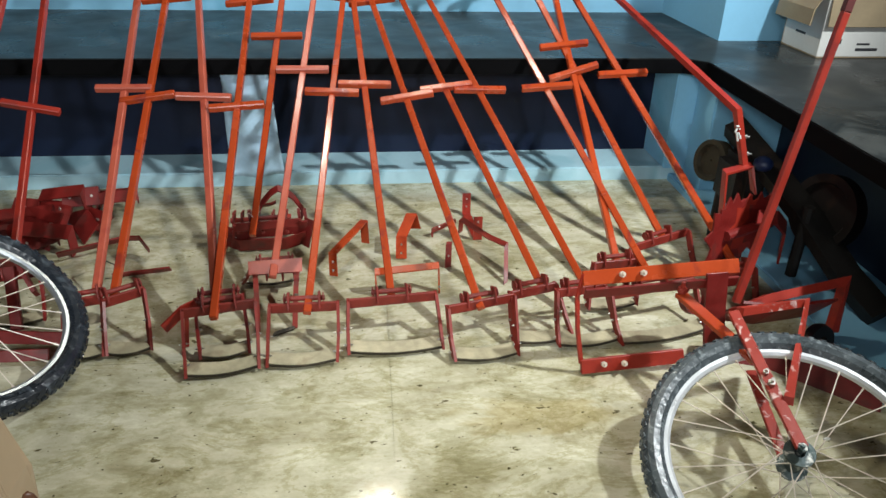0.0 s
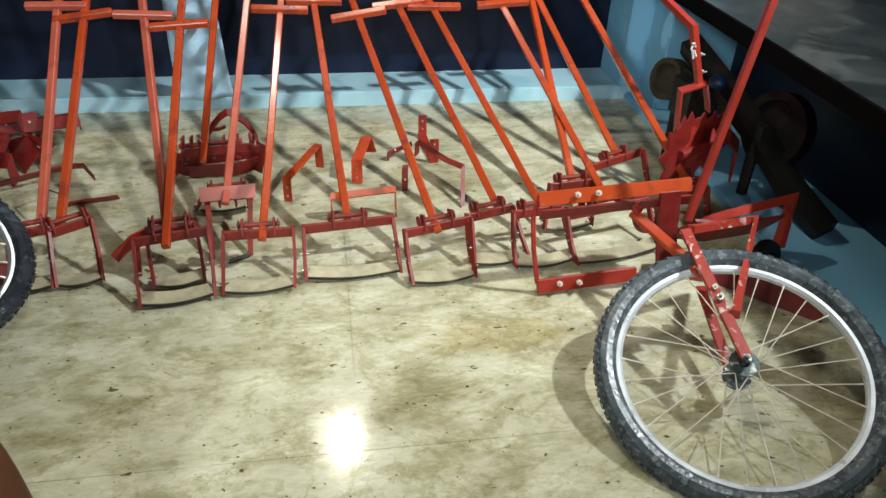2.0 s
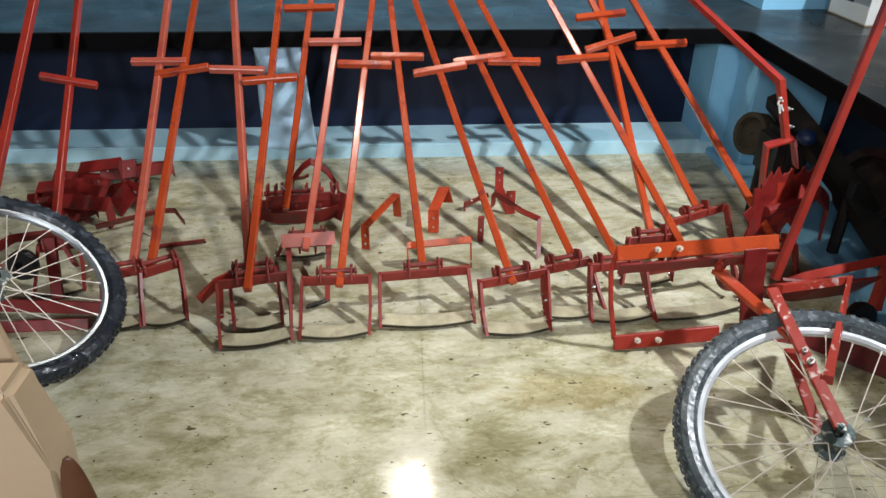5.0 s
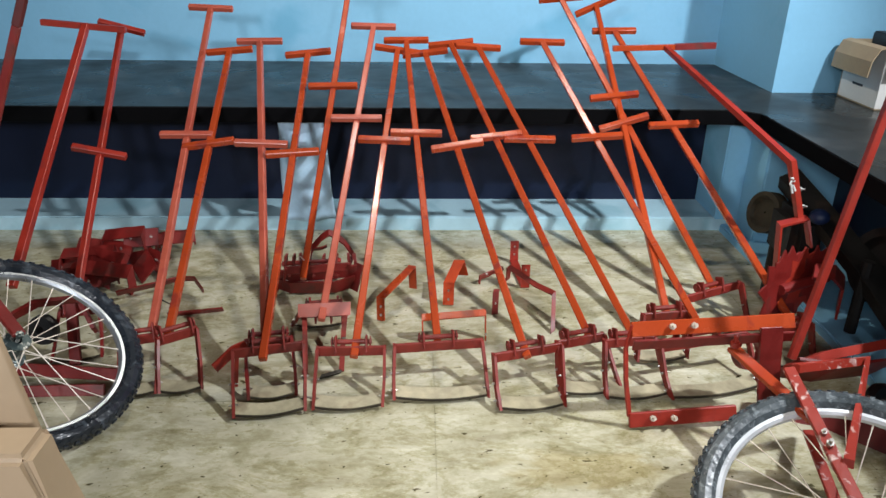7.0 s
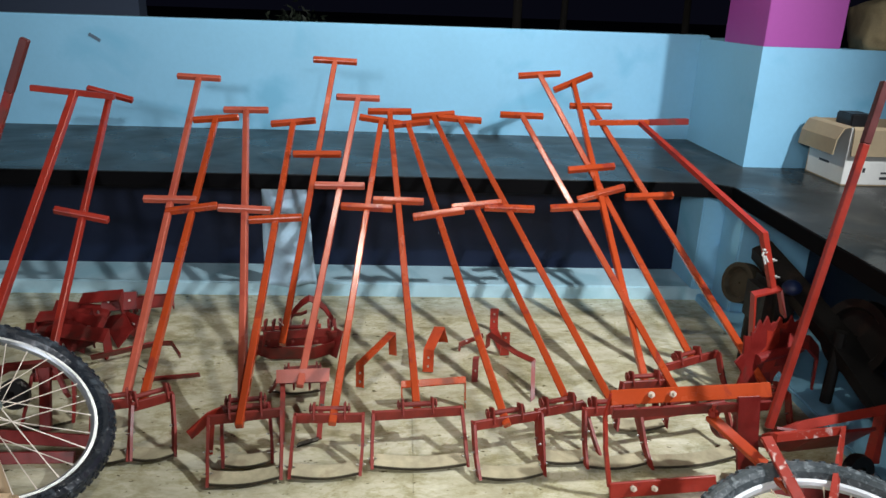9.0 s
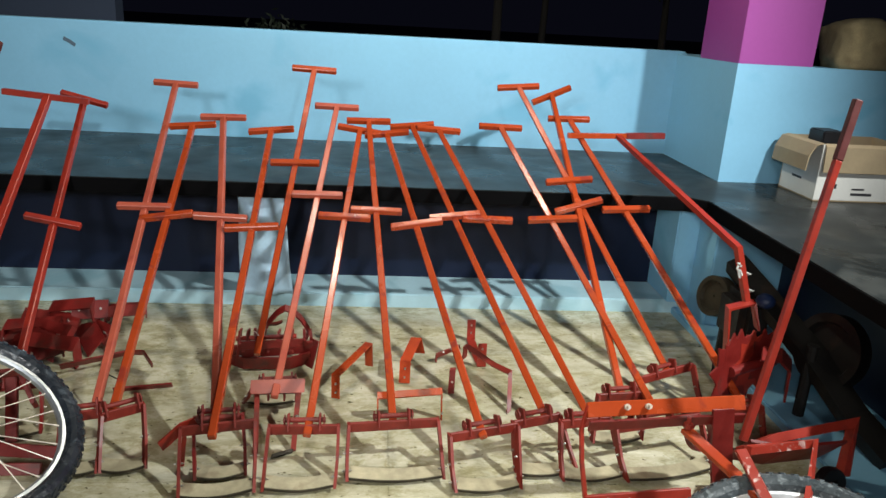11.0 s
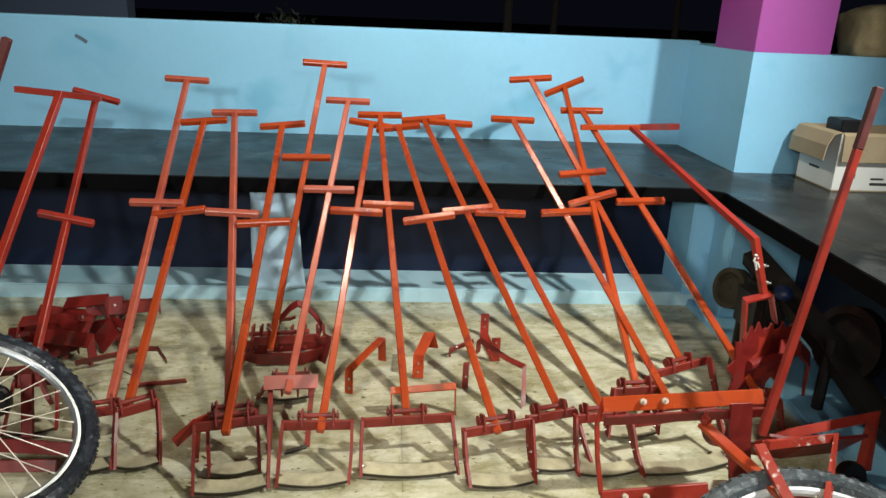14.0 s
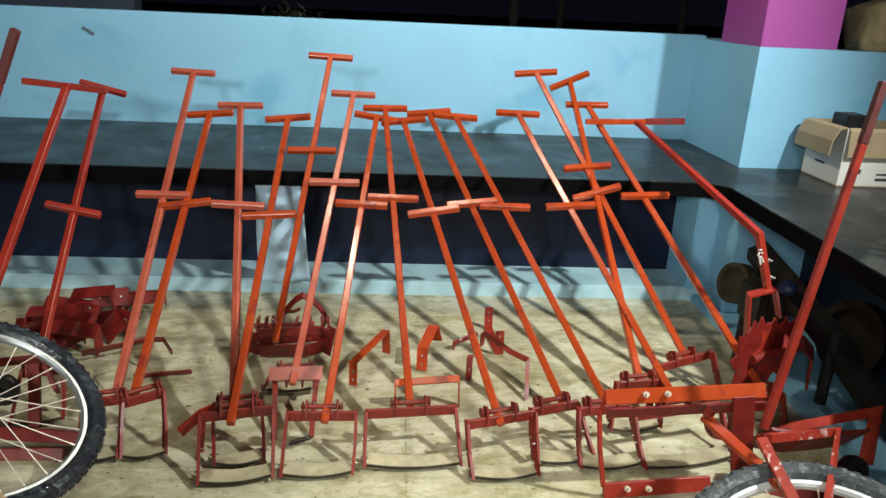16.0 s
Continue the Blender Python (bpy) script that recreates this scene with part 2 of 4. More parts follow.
def bar(bm, a, b, w, h, up=(0, 0, 1), bevel=0.0015):
    """A straight bar of section w by h from a to b; h lies along up."""
    a, b = Vector(a), Vector(b)
    d = b - a
    z = d.normalized()
    x = Vector(up).cross(z)
    if x.length < 1e-4:
        x = Vector((1, 0, 0)).cross(z)
    x.normalize()
    y = z.cross(x)
    r = Matrix((x, y, z)).transposed().to_4x4()
    m = Matrix.Translation((a + b) / 2) @ r @ Matrix.Diagonal((w, h, d.length, 1))
    g = bmesh.ops.create_cube(bm, size=1, matrix=m)
    if bevel:
        edges = list({e for v in g["verts"] for e in v.link_edges})
        bmesh.ops.bevel(bm, geom=edges, offset=bevel, segments=1, affect="EDGES")
    return bm


def strap(bm, pts, w, t, side):
    """A flat strip of width w (along side) and thickness t, bent through the points."""
    side = Vector(side).normalized()
    pts = [Vector(p) for p in pts]
    rings = []
    for i, p in enumerate(pts):
        d0 = (p - pts[i - 1]).normalized() if i else None
        d1 = (pts[i + 1] - p).normalized() if i < len(pts) - 1 else None
        d = ((d0 or d1) + (d1 or d0)).normalized()
        nrm = side.cross(d).normalized()
        k = 1.0
        if d0 and d1:
            k = 1 / max(0.4, math.cos(d0.angle(d1) / 2))
        rings.append([bm.verts.new(p + side * sx * w / 2 + nrm * sy * t / 2 * k) for sx, sy in ((-1, -1), (1, -1), (1, 1), (-1, 1))])
    for r0, r1 in zip(rings, rings[1:]):
        for i in range(4):
            bm.faces.new((r0[i], r0[(i + 1) % 4], r1[(i + 1) % 4], r1[i]))
    bm.faces.new(rings[0])
    bm.faces.new(list(reversed(rings[-1])))
    return bm


def rod(bm, a, b, r, n=10):
    a, b = Vector(a), Vector(b)
    q = (b - a).to_track_quat("Z", "Y").to_matrix().to_4x4()
    bmesh.ops.create_cone(bm, cap_ends=True, segments=n, radius1=r, radius2=r, depth=(b - a).length, matrix=Matrix.Translation((a + b) / 2) @ q)
    return bm


def lathe(bm, profile, n=48, m=Matrix.Identity(4), close=True):
    """Turns a closed profile of (radius, height) round the z axis of m."""
    rings = [[bm.verts.new(m @ Vector((r * math.cos(2 * math.pi * i / n), r * math.sin(2 * math.pi * i / n), z))) for r, z in profile] for i in range(n)]
    k = len(profile)
    for i in range(n):
        p, q = rings[i], rings[(i + 1) % n]
        for j in range(k if close else k - 1):
            bm.faces.new((p[j], q[j], q[(j + 1) % k], p[(j + 1) % k]))
    return bm


def bolt(parent, at, way, r=0.006, mat=STEEL):
    bm = bmesh.new()
    at, way = Vector(at), Vector(way).normalized()
    rod(bm, at, at + way * r * 1.2, r, 6)
    rod(bm, at + way * r, at + way * r * 2.6, r * 0.5, 8)
    return part("bolt", bm, mat, parent)

# ---- the setting ----
LEDGE = 0.595     # top of the granite ledge over the lower floor
LIP = 3.00        # front edge of the ledge
FACE = 3.10       # painted face under the ledge
RIGHT = 1.40      # painted face under the ledge's right arm
NICHE = 0.065     # floor of the niche under the ledge
BACK = 4.08       # parapet behind the ledge
TOP = 1.175       # top of the parapet


def slab(name, lo, hi, mat, label, bevel=0.0, category=""):
    bm = bmesh.new()
    box(bm, lo, hi, bevel)
    return whole(name, bm, mat, label, category, kind="structure")


floor = slab("floor", (-6, -4, -0.12), (RIGHT + 0.3, FACE + 0.6, -0.006), GROUT, "grey mortar bed under the polished stone tiles", 0, "floor")

# the ledge: a granite slab with a dark nosing, L-shaped round the lower floor
bm = bmesh.new()
outline = [(-6, LIP), (RIGHT - 0.06, LIP), (RIGHT + 0.02, LIP - 0.07), (RIGHT + 0.02, -4), (6, -4), (6, BACK + 0.02), (-6, BACK + 0.02)]
bot = [bm.verts.new((x, y, LEDGE - 0.035)) for x, y in outline]
top = [bm.verts.new((x, y, LEDGE)) for x, y in outline]
bm.faces.new(top)
bm.faces.new(list(reversed(bot)))
for i in range(len(outline)):
    j = (i + 1) % len(outline)
    bm.faces.new((bot[i], bot[j], top[j], top[i]))
whole("ledge_slab", bm, GRANITE, "polished black granite ledge above the lower floor", "ledge", kind="structure")
# near-black strip laid over the slab's front face and a little below
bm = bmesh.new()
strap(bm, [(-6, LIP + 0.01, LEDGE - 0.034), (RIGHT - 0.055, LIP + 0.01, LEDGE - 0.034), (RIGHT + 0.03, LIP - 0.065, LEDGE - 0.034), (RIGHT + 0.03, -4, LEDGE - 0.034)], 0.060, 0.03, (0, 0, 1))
whole("ledge_nosing", bm, GRANITE_EDGE, "near-black granite nosing along the ledge edge", "trim", kind="structure")

# face under the ledge: low sill, niche floor, dark niche back and its ceiling
slab("niche_sill", (-6, FACE, -0.1), (RIGHT + 0.5, 3.36, NICHE), SILL, "low pale blue painted sill under the ledge", 0.006, "wall")
slab("wall_niche", (-6, 3.34, NICHE - 0.02), (RIGHT + 0.5, 3.44, LEDGE - 0.036), NAVY, "dark navy wall at the back of the niche", 0, "wall")
slab("pier_corner", (1.36, 3.07, NICHE), (1.60, 3.34, LEDGE - 0.036), BLUE, "sky blue painted corner pier under the ledge", 0.006, "wall")
slab("wall_right", (RIGHT + 0.06, 2.88, 0.03), (RIGHT + 0.40, 3.07, LEDGE - 0.036), BLUE, "sky blue painted face under the right arm of the ledge", 0.006, "wall")
slab("right_sill", (RIGHT, -4, -0.1), (RIGHT + 0.42, FACE - 0.002, 0.034), BLUE, "low sky blue painted sill under the right arm of the ledge", 0.006, "wall")
slab("wall_niche_right", (RIGHT + 0.38, -4, 0.03), (RIGHT + 0.5, 2.90, LEDGE - 0.036), NAVY, "dark navy wall at the back of the right niche", 0, "wall")
slab("ledge_core", (-6, 3.44, -0.1), (6, BACK, LEDGE - 0.036), BLUE, "painted masonry core of the ledge", 0, "wall")
slab("ledge_core", (RIGHT + 0.5, -4, -0.1), (6, 3.44, LEDGE - 0.036), BLUE, "painted masonry core of the ledge's right arm", 0, "wall")

# parapet with its coping, the two-coloured column and the wall that continues flush with the column's front
slab("parapet", (-6, BACK, LEDGE - 0.1), (1.70, BACK + 0.14, TOP), BLUE, "sky blue painted parapet wall behind the ledge", 0.008, "wall")
slab("parapet", (2.02, 3.3452, LEDGE - 0.1), (6, 3.50, 1.156), BLUE, "sky blue painted parapet wall beside the column", 0, "wall")
column = thing("column", (1.83, 3.7, LEDGE), "square column painted sky blue below and magenta above", "column", kind="structure")
bm = bmesh.new()
box(bm, (1.645, 3.345, LEDGE - 0.05), (2.02, 4.26, 1.158))
part("column_base", bm, BLUE, column, "sky blue painted lower column")
bm = bmesh.new()
box(bm, (1.648, 3.348, 1.158), (2.012, 3.78, 2.9), 0.002)
part("column_shaft", bm, MAGENTA, column, "magenta painted upper column")

# the rest of the porch round and behind the camera
slab("ceiling", (-6, -5, 2.9), (6, 4.3, 3.05), CEILING, "bare concrete porch ceiling", 0, "ceiling")
slab("wall_south", (-6, -5.15, -0.1), (6, -5, 2.9), HOUSE, "plain grey-blue wall behind the porch", 0, "wall")

# night outside
slab("ground", (-60, 4.3, -0.4), (60, 90, -0.3), SOIL, "bare dark ground outside in the night", 0, "ground")

# ---- long-handled stirrup weeders leaning on the ledge ----
# foot of the handle, its top, roll of the top grip, place and roll of the middle grip,
# ends of the yoke bar, ends of the blade, paint
WEEDERS = [
    ((-1.143, 2.126, 0.11), (-1.341, 3.418, 0.853), -14, 0.72, -11, (-1.18, 2.117), (-1.065, 2.147), (-1.168, 1.989), (-1.023, 2.02), MACHINE, DARK),
    ((-0.852, 2.023, 0.11), (-0.983, 3.599, 0.921), -2, 0.89, 0, (-0.92, 1.934), (-0.819, 1.967), (-0.894, 1.813), (-0.787, 1.818), PALE, YOKE),
    ((-0.788, 1.981, 0.11), (-0.845, 3.319, 0.77), 5, 0.87, 8, (-0.806, 1.94), (-0.706, 2.007), (-0.78, 1.818), (-0.659, 1.839), RED, YOKE),
    ((-0.479, 1.946, 0.11), (-0.725, 3.395, 0.801), 1, 0.91, -2, (-0.534, 1.922), (-0.397, 1.944), (-0.504, 1.784), (-0.368, 1.808), PALE, DARK),
    ((-0.468, 1.851, 0.11), (-0.501, 3.334, 0.76), 6, 0.92, 4, (-0.56, 1.868), (-0.356, 1.914), (-0.528, 1.698), (-0.332, 1.731), RED, YOKE),
    ((-0.427, 2.387, 0.11), (-0.322, 3.503, 1.025), -2, 0.87, 1, (-0.497, 2.437), (-0.266, 2.472), (-0.524, 2.479), (-0.265, 2.506), RED, DARK),
    ((-0.323, 2.085, 0.11), (-0.213, 3.453, 0.863), -1, 0.94, -0, (-0.393, 2.125), (-0.246, 2.144), (-0.446, 2.208), (-0.27, 2.215), PALE, YOKE),
    ((-0.198, 1.864, 0.11), (-0.101, 3.36, 0.773), -8, 0.99, -2, (-0.309, 1.879), (-0.107, 1.884), (-0.308, 1.734), (-0.109, 1.747), RED, YOKE),
    ((0.056, 1.933, 0.11), (-0.063, 3.416, 0.808), 1, 0.98, -1, (-0.077, 1.893), (0.192, 1.924), (-0.077, 1.779), (0.204, 1.788), RED, YOKE),
    ((0.324, 1.857, 0.11), (0.023, 3.344, 0.764), 7, 0.98, 9, (0.221, 1.838), (0.434, 1.899), (0.232, 1.725), (0.422, 1.741), RED, YOKE),
    ((0.538, 1.956, 0.11), (0.14, 3.388, 0.799), 6, 0.97, 7, (0.424, 1.909), (0.579, 1.958), (0.425, 1.799), (0.61, 1.82), RED, YOKE),
    ((0.679, 1.99, 0.11), (0.263, 3.356, 0.79), -3, 0.93, -1, (0.573, 1.915), (0.736, 1.94), (0.556, 1.775), (0.749, 1.793), RED, YOKE),
    ((0.915, 2.061, 0.11), (0.555, 3.371, 0.812), -1, 0.88, 4, (0.739, 1.891), (1.038, 1.962), (0.75, 1.77), (1.041, 1.827), RED, YOKE),
    ((1.056, 2.282, 0.11), (0.654, 3.532, 0.986), 5, 0.94, 6, (0.913, 2.196), (1.163, 2.316), (0.849, 2.046), (1.166, 2.203), RED, YOKE),
    ((0.827, 2.099, 0.11), (0.837, 3.601, 0.948), 24, 0.91, 17, (0.74, 2.079), (0.904, 2.101), (0.701, 1.973), (0.869, 1.992), RED, YOKE),
    ((1.229, 2.048, 0.11), (0.899, 3.453, 0.853), 1, 0.96, 3, (1.123, 1.997), (1.277, 2.024), (1.108, 1.937), (1.281, 1.968), RED, YOKE),
]


def weeder(foot, top, tip_roll, mid_at, mid_roll, bar_l, bar_r, cut_l, cut_r, paint, yoke_paint, yoke_z=0.115):
    foot, top = Vector(foot), Vector(top)
    way = (top - foot).normalized()
    t = thing("stirrup_weeder", (foot.x, foot.y, 0), "red-painted steel push weeder leaning on the granite ledge" if paint is RED else "steel push weeder in a different red leaning on the granite ledge", "weeder", "push weeders leaning on the ledge")
    front = Vector((0, -1, 0))
    bm = bmesh.new()
    bar(bm, foot - way * 0.006, top, 0.024, 0.024, front, 0.003)
    part("handle_tube", bm, paint, t)

    def grip(name, at, roll, length):
        x = Vector((math.cos(radians(roll)), 0, math.sin(radians(roll))))
        bm = bmesh.new()
        bar(bm, at - x * length / 2, at + x * length / 2, 0.025, 0.025, way, 0.003)
        part(name, bm, paint, t)

    grip("top_grip", top, tip_roll, 0.205)
    grip("middle_grip", foot + way * mid_at + Vector((0, -0.004, 0.012)), mid_roll, 0.205)
    l, r = Vector((*bar_l, yoke_z)), Vector((*bar_r, yoke_z))
    x = (r - l).normalized()
    y = Vector((0, 0, 1)).cross(x)
    bm = bmesh.new()
    bar(bm, l, r, 0.010, 0.032, (0, 0, 1), 0.002)
    part("yoke_bar", bm, yoke_paint, t)
    mid = (l + r) / 2
    # hinge: round pin through two lugs and a collar round the handle
    hinge = mid + Vector((0, 0, 0.020)) + y * 0.020
    bm = bmesh.new()
    rod(bm, hinge - x * 0.062, hinge + x * 0.062, 0.008, 10)
    pin = part("hinge_pin", bm, yoke_paint, t)
    for s in (-1, 1):
        c = hinge + x * 0.056 * s
        bm = bmesh.new()
        rod(bm, c, c + x * 0.003 * s, 0.0165, 16)
        part("washer", bm, yoke_paint, pin)
    for s in (-1, 1):
        c = hinge + x * 0.046 * s
        bm = bmesh.new()
        bar(bm, c - y * 0.020 - Vector((0, 0, 0.026)), c + Vector((0, 0, 0.022)), 0.007, 0.034, y, 0.002)
        part("lug", bm, yoke_paint, t)
    # arms down to the blade with their bolts
    a, b = Vector((*cut_l, 0.006)), Vector((*cut_r, 0.006))
    for s, p, q in ((-1, l, a), (1, r, b)):
        bm = bmesh.new()
        strap(bm, [p + Vector((0, 0, 0.012)), p + (q - p) * 0.5 + x * s * 0.002, q + Vector((0, 0, 0.010))], 0.026, 0.009, y)
        arm = part("side_arm", bm, yoke_paint, t)
        for k in (0.48, 0.80):
            bolt(arm, p + (q - p) * k + x * s * 0.004, x * s, 0.0042)
            bolt(arm, p + (q - p) * k - x * s * 0.004, -x * s, 0.0034)
    n = 11
    pts = []
    for i in range(n):
        u = i / (n - 1)
        bow = math.sin(math.pi * u)
        pts.append(a.lerp(b, u) + Vector((0, 0.026 - 0.014 * bow, 0.017 - 0.004 * bow)))
    bm = bmesh.new()
    strap(bm, pts, 0.050, 0.004, Vector((0, -0.97, -0.10)))
    blade = part("blade", bm, BLADE, t, "worn steel blade, tan from a painted-in floor reflection")
    # dark strip: the edge itself plus painted shade under the raised blade
    bm = bmesh.new()
    strap(bm, [p + Vector((0, -0.0255, -0.006)) for p in pts], 0.008, 0.003, Vector((0, -0.2, 0.98)))
    part("cutting_edge", bm, EDGE, blade, "dark strip for the cutting edge and the shade below it")
    return t


for row in WEEDERS:
    weeder(*row)


# ---- wheels ----
def spoked_wheel(parent, centre, normal, rim_r, spokes=28, spin=0.0, rubber=RUBBER, look_of="black knobbly bicycle tyre", metal=RIM):
    """A bicycle wheel: tyre with knobs, rim, hub and crossed spokes, as parts of the parent."""
    n = Vector(normal).normalized()
    m = Matrix.Translation(centre) @ n.to_track_quat("Z", "Y").to_matrix().to_4x4() @ Matrix.Rotation(spin, 4, "Z")
    wheel_bm = bmesh.new()
    tr = rim_r + 0.025
    prof = [(tr + 0.0275 * math.cos(a), 0.029 * math.sin(a)) for a in (2 * math.pi * i / 12 for i in range(12))]
    lathe(wheel_bm, prof, 96, m)
    for i in range(72):
        for row, off in ((-1, 0.0), (0, 0.5), (1, 0.0)):
            a = 2 * math.pi * (i + off) / 72
            e = row * 0.62
            rr, zz = tr + 0.0280 * math.cos(e), 0.0295 * math.sin(e)
            k = m @ Matrix.Rotation(a, 4, "Z") @ Matrix.Translation((rr, 0, zz)) @ Matrix.Rotation(-e, 4, "Y") @ Matrix.Rotation(0.4 * row, 4, "X") @ Matrix.Diagonal((0.0042, 0.013, 0.011, 1))
            bmesh.ops.create_cube(wheel_bm, size=1, matrix=k)
    tyre = part("tyre", wheel_bm, rubber, parent, look_of)
    bm = bmesh.new()
    lathe(bm, [(rim_r + 0.004, -0.013), (rim_r + 0.004, 0.013), (rim_r - 0.008, 0.012), (rim_r - 0.014, 0.006), (rim_r - 0.014, -0.006), (rim_r - 0.008, -0.012)], 96, m)
    part("rim", bm, metal, parent, "bright aluminium rim" if metal is RIM else "dull aluminium rim")
    bm = bmesh.new()
    lathe(bm, [(0.012, -0.04), (0.012, 0.04), (0.034, 0.040), (0.034, 0.034), (0.020, 0.026), (0.020, -0.026), (0.034, -0.034), (0.034, -0.040)], 24, m)
    hub = part("hub", bm, HUBGREY, parent, "muddy steel hub")
    bm = bmesh.new()
    rod(bm, m @ Vector((0, 0, -0.075)), m @ Vector((0, 0, 0.075)), 0.005, 10)
    rod(bm, m @ Vector((0, 0, 0.058)), m @ Vector((0, 0, 0.068)), 0.011, 6)
    rod(bm, m @ Vector((0, 0, -0.068)), m @ Vector((0, 0, -0.058)), 0.011, 6)
    part("axle", bm, HUBGREY, hub)
    for i in range(spokes):
        side = 1 if i % 2 else -1
        a = 2 * math.pi * i / spokes
        lead = (1 if (i // 2) % 2 else -1) * 1.15
        p = m @ Vector((0.024 * math.cos(a + lead), 0.024 * math.sin(a + lead), 0.036 * side))
        q = m @ Vector(((rim_r - 0.012) * math.cos(a), (rim_r - 0.012) * math.sin(a), 0.003 * side))
        bm = bmesh.new()
        rod(bm, p, q, 0.0015, 5)
        rod(bm, q, q + (p - q).normalized() * 0.014, 0.0024, 5)
        part("spoke", bm, SPOKE, parent)
    return m


# ---- toppled wheel hoe at the right ----
hoe = thing("wheel_hoe", (0.95, 1.6, 0), "toppled red wheel hoe with a spoked bicycle wheel", "wheel hoe", "wheel hoes")
WHEEL_R = (0.939, 1.150, 0.128)
NORMAL_R = Vector((-0.179, -0.344, 0.922))
spoked_wheel(hoe, WHEEL_R, NORMAL_R, 0.286, 28, 0.15, DUST_GLINTS, "grey knobbly bicycle tyre with dust and painted-in glints")


def member(parent, name, a, b, w, h, up=(0, 0, 1), mat=MACHINE, label=""):
    bm = bmesh.new()
    bar(bm, a, b, w, h, up, 0.002)
    return part(name, bm, mat, parent, label)


hubv = Vector(WHEEL_R)
near, far = hubv + NORMAL_R * 0.062, hubv - NORMAL_R * 0.062
head = Vector((0.918, 1.50, 0.30))
fork = member(hoe, "fork_arm", near, head, 0.028, 0.012, NORMAL_R, CHIPPED)
bolt(fork, near.lerp(head, 0.42) + NORMAL_R * 0.006, NORMAL_R, 0.009)
bolt(fork, near.lerp(head, 0.50) + NORMAL_R * 0.006, NORMAL_R, 0.007)
elbow = Vector((1.160, 1.562, 0.28))
bm = bmesh.new()
strap(bm, [head + Vector((0.02, 0, 0)), elbow, near.lerp(head, 0.28) + Vector((0.016, 0, 0.012))], 0.020, 0.022, (0.1, 0.35, 0.93))
part("brace", bm, CHIPPED, hoe)
member(hoe, "fork_arm", far, (0.99, 1.47, 0.13), 0.026, 0.012, NORMAL_R, CHIPPED)
bm = bmesh.new()
bmesh.ops.create_icosphere(bm, subdivisions=1, radius=1, matrix=pose(1.030, 1.188, 0.150, 0, 8, 10) @ Matrix.Diagonal((0.012, 0.004, 0.004, 1)))
part("spoke_reflector", bm, CARD_WHITE, hoe, "small white spoke reflector")
link = member(hoe, "link_arm", (0.863, 1.688, 0.24), (0.935, 1.375, 0.235), 0.036, 0.014, (0, 0, 1), RED)
bolt(link, (0.933, 1.384, 0.243), (0, 0, 1), 0.011)
bolt(link, (0.864, 1.682, 0.249), (0, 0, 1), 0.013, MACHINE)
bm = bmesh.new()
lathe(bm, [(0.050, -0.012), (0.050, 0.012), (0.038, 0.012), (0.038, -0.012)], 28, pose(0.93, 1.73, 0.20, 65, 0, 20))
part("adjusting_ring", bm, DARK, hoe)
# top beam, its bent strap and the lower arm on the floor
beam = member(hoe, "beam", (0.578, 1.702, 0.292), (1.045, 1.735, 0.300), 0.012, 0.042, (0, 0.50, 0.86), RED)
member(hoe, "beam_flange", (0.585, 1.690, 0.250), (1.045, 1.722, 0.258), 0.008, 0.036, (0, -0.25, 0.97), DARK)
for x in (0.690, 0.752):
    bolt(beam, (x, 1.696 + (x - 0.578) * 0.07, 0.301), (0, -0.86, 0.5), 0.009, CREAM)
bm = bmesh.new()
strap(bm, [(0.582, 1.705, 0.305), (0.566, 1.690, 0.24), (0.572, 1.672, 0.15), (0.592, 1.660, 0.035)], 0.015, 0.006, (0.80, 0.60, 0))
part("end_strap", bm, MACHINE, hoe)
arm = member(hoe, "lower_arm", (0.590, 1.652, 0.026), (0.900, 1.668, 0.040), 0.014, 0.042, (0, 0.35, 0.94), MACHINE)
for x in (0.655, 0.715):
    bolt(arm, (x, 1.648, 0.036), (0, -0.86, 0.5), 0.009, CREAM)
bm = bmesh.new()
strap(bm, [(0.975, 1.715, 0.29), (0.980, 1.69, 0.16), (0.99, 1.65, 0.02)], 0.065, 0.010, (1, 0.1, 0))
part("head_plate", bm, DARK, hoe)
bm = bmesh.new()
strap(bm, [(1.02, 1.72, 0.02), (1.16, 1.66, 0.015), (1.39, 1.46, 0.035)], 0.10, 0.008, (0.35, 0.60, 0.72))
part("mouldboard", bm, DARK, hoe, "broad dark red mouldboard plate")
bm = bmesh.new()
strap(bm, [(1.02, 1.66, 0.19), (1.148, 1.712, 0.20), (1.432, 1.792, 0.20), (1.40, 1.74, 0.05)], 0.036, 0.026, (0.2, -0.75, 0.62))
part("rear_frame", bm, MACHINE, hoe)
bm = bmesh.new()
lathe(bm, [(0.046, -0.016), (0.050, 0), (0.046, 0.016), (0.015, 0.018), (0.015, -0.018)], 28, pose(1.335, 1.70, 0.055, 75, 0, 15))
part("gauge_wheel", bm, BLACK, hoe, "small black gauge wheel")
bm = bmesh.new()
strap(bm, [(1.03, 1.70, 0.17), (1.15, 1.70, 0.15), (1.36, 1.76, 0.13)], 0.15, 0.008, (0.1, -0.62, 0.78))
part("cover_plate", bm, DARK, hoe, "dark red cover plate")
# lever with a dark rubber grip
lev_a, lev_b = Vector((0.972, 1.585, 0.272)), Vector((1.188, 1.75, 1.154))
member(hoe, "lever", lev_a, lev_a.lerp(lev_b, 0.83), 0.021, 0.016, (0, -1, 0), MACHINE)
member(hoe, "lever_grip", lev_a.lerp(lev_b, 0.83), lev_b, 0.0225, 0.017, (0, -1, 0), GRIP, "dark worn grip of the lever")

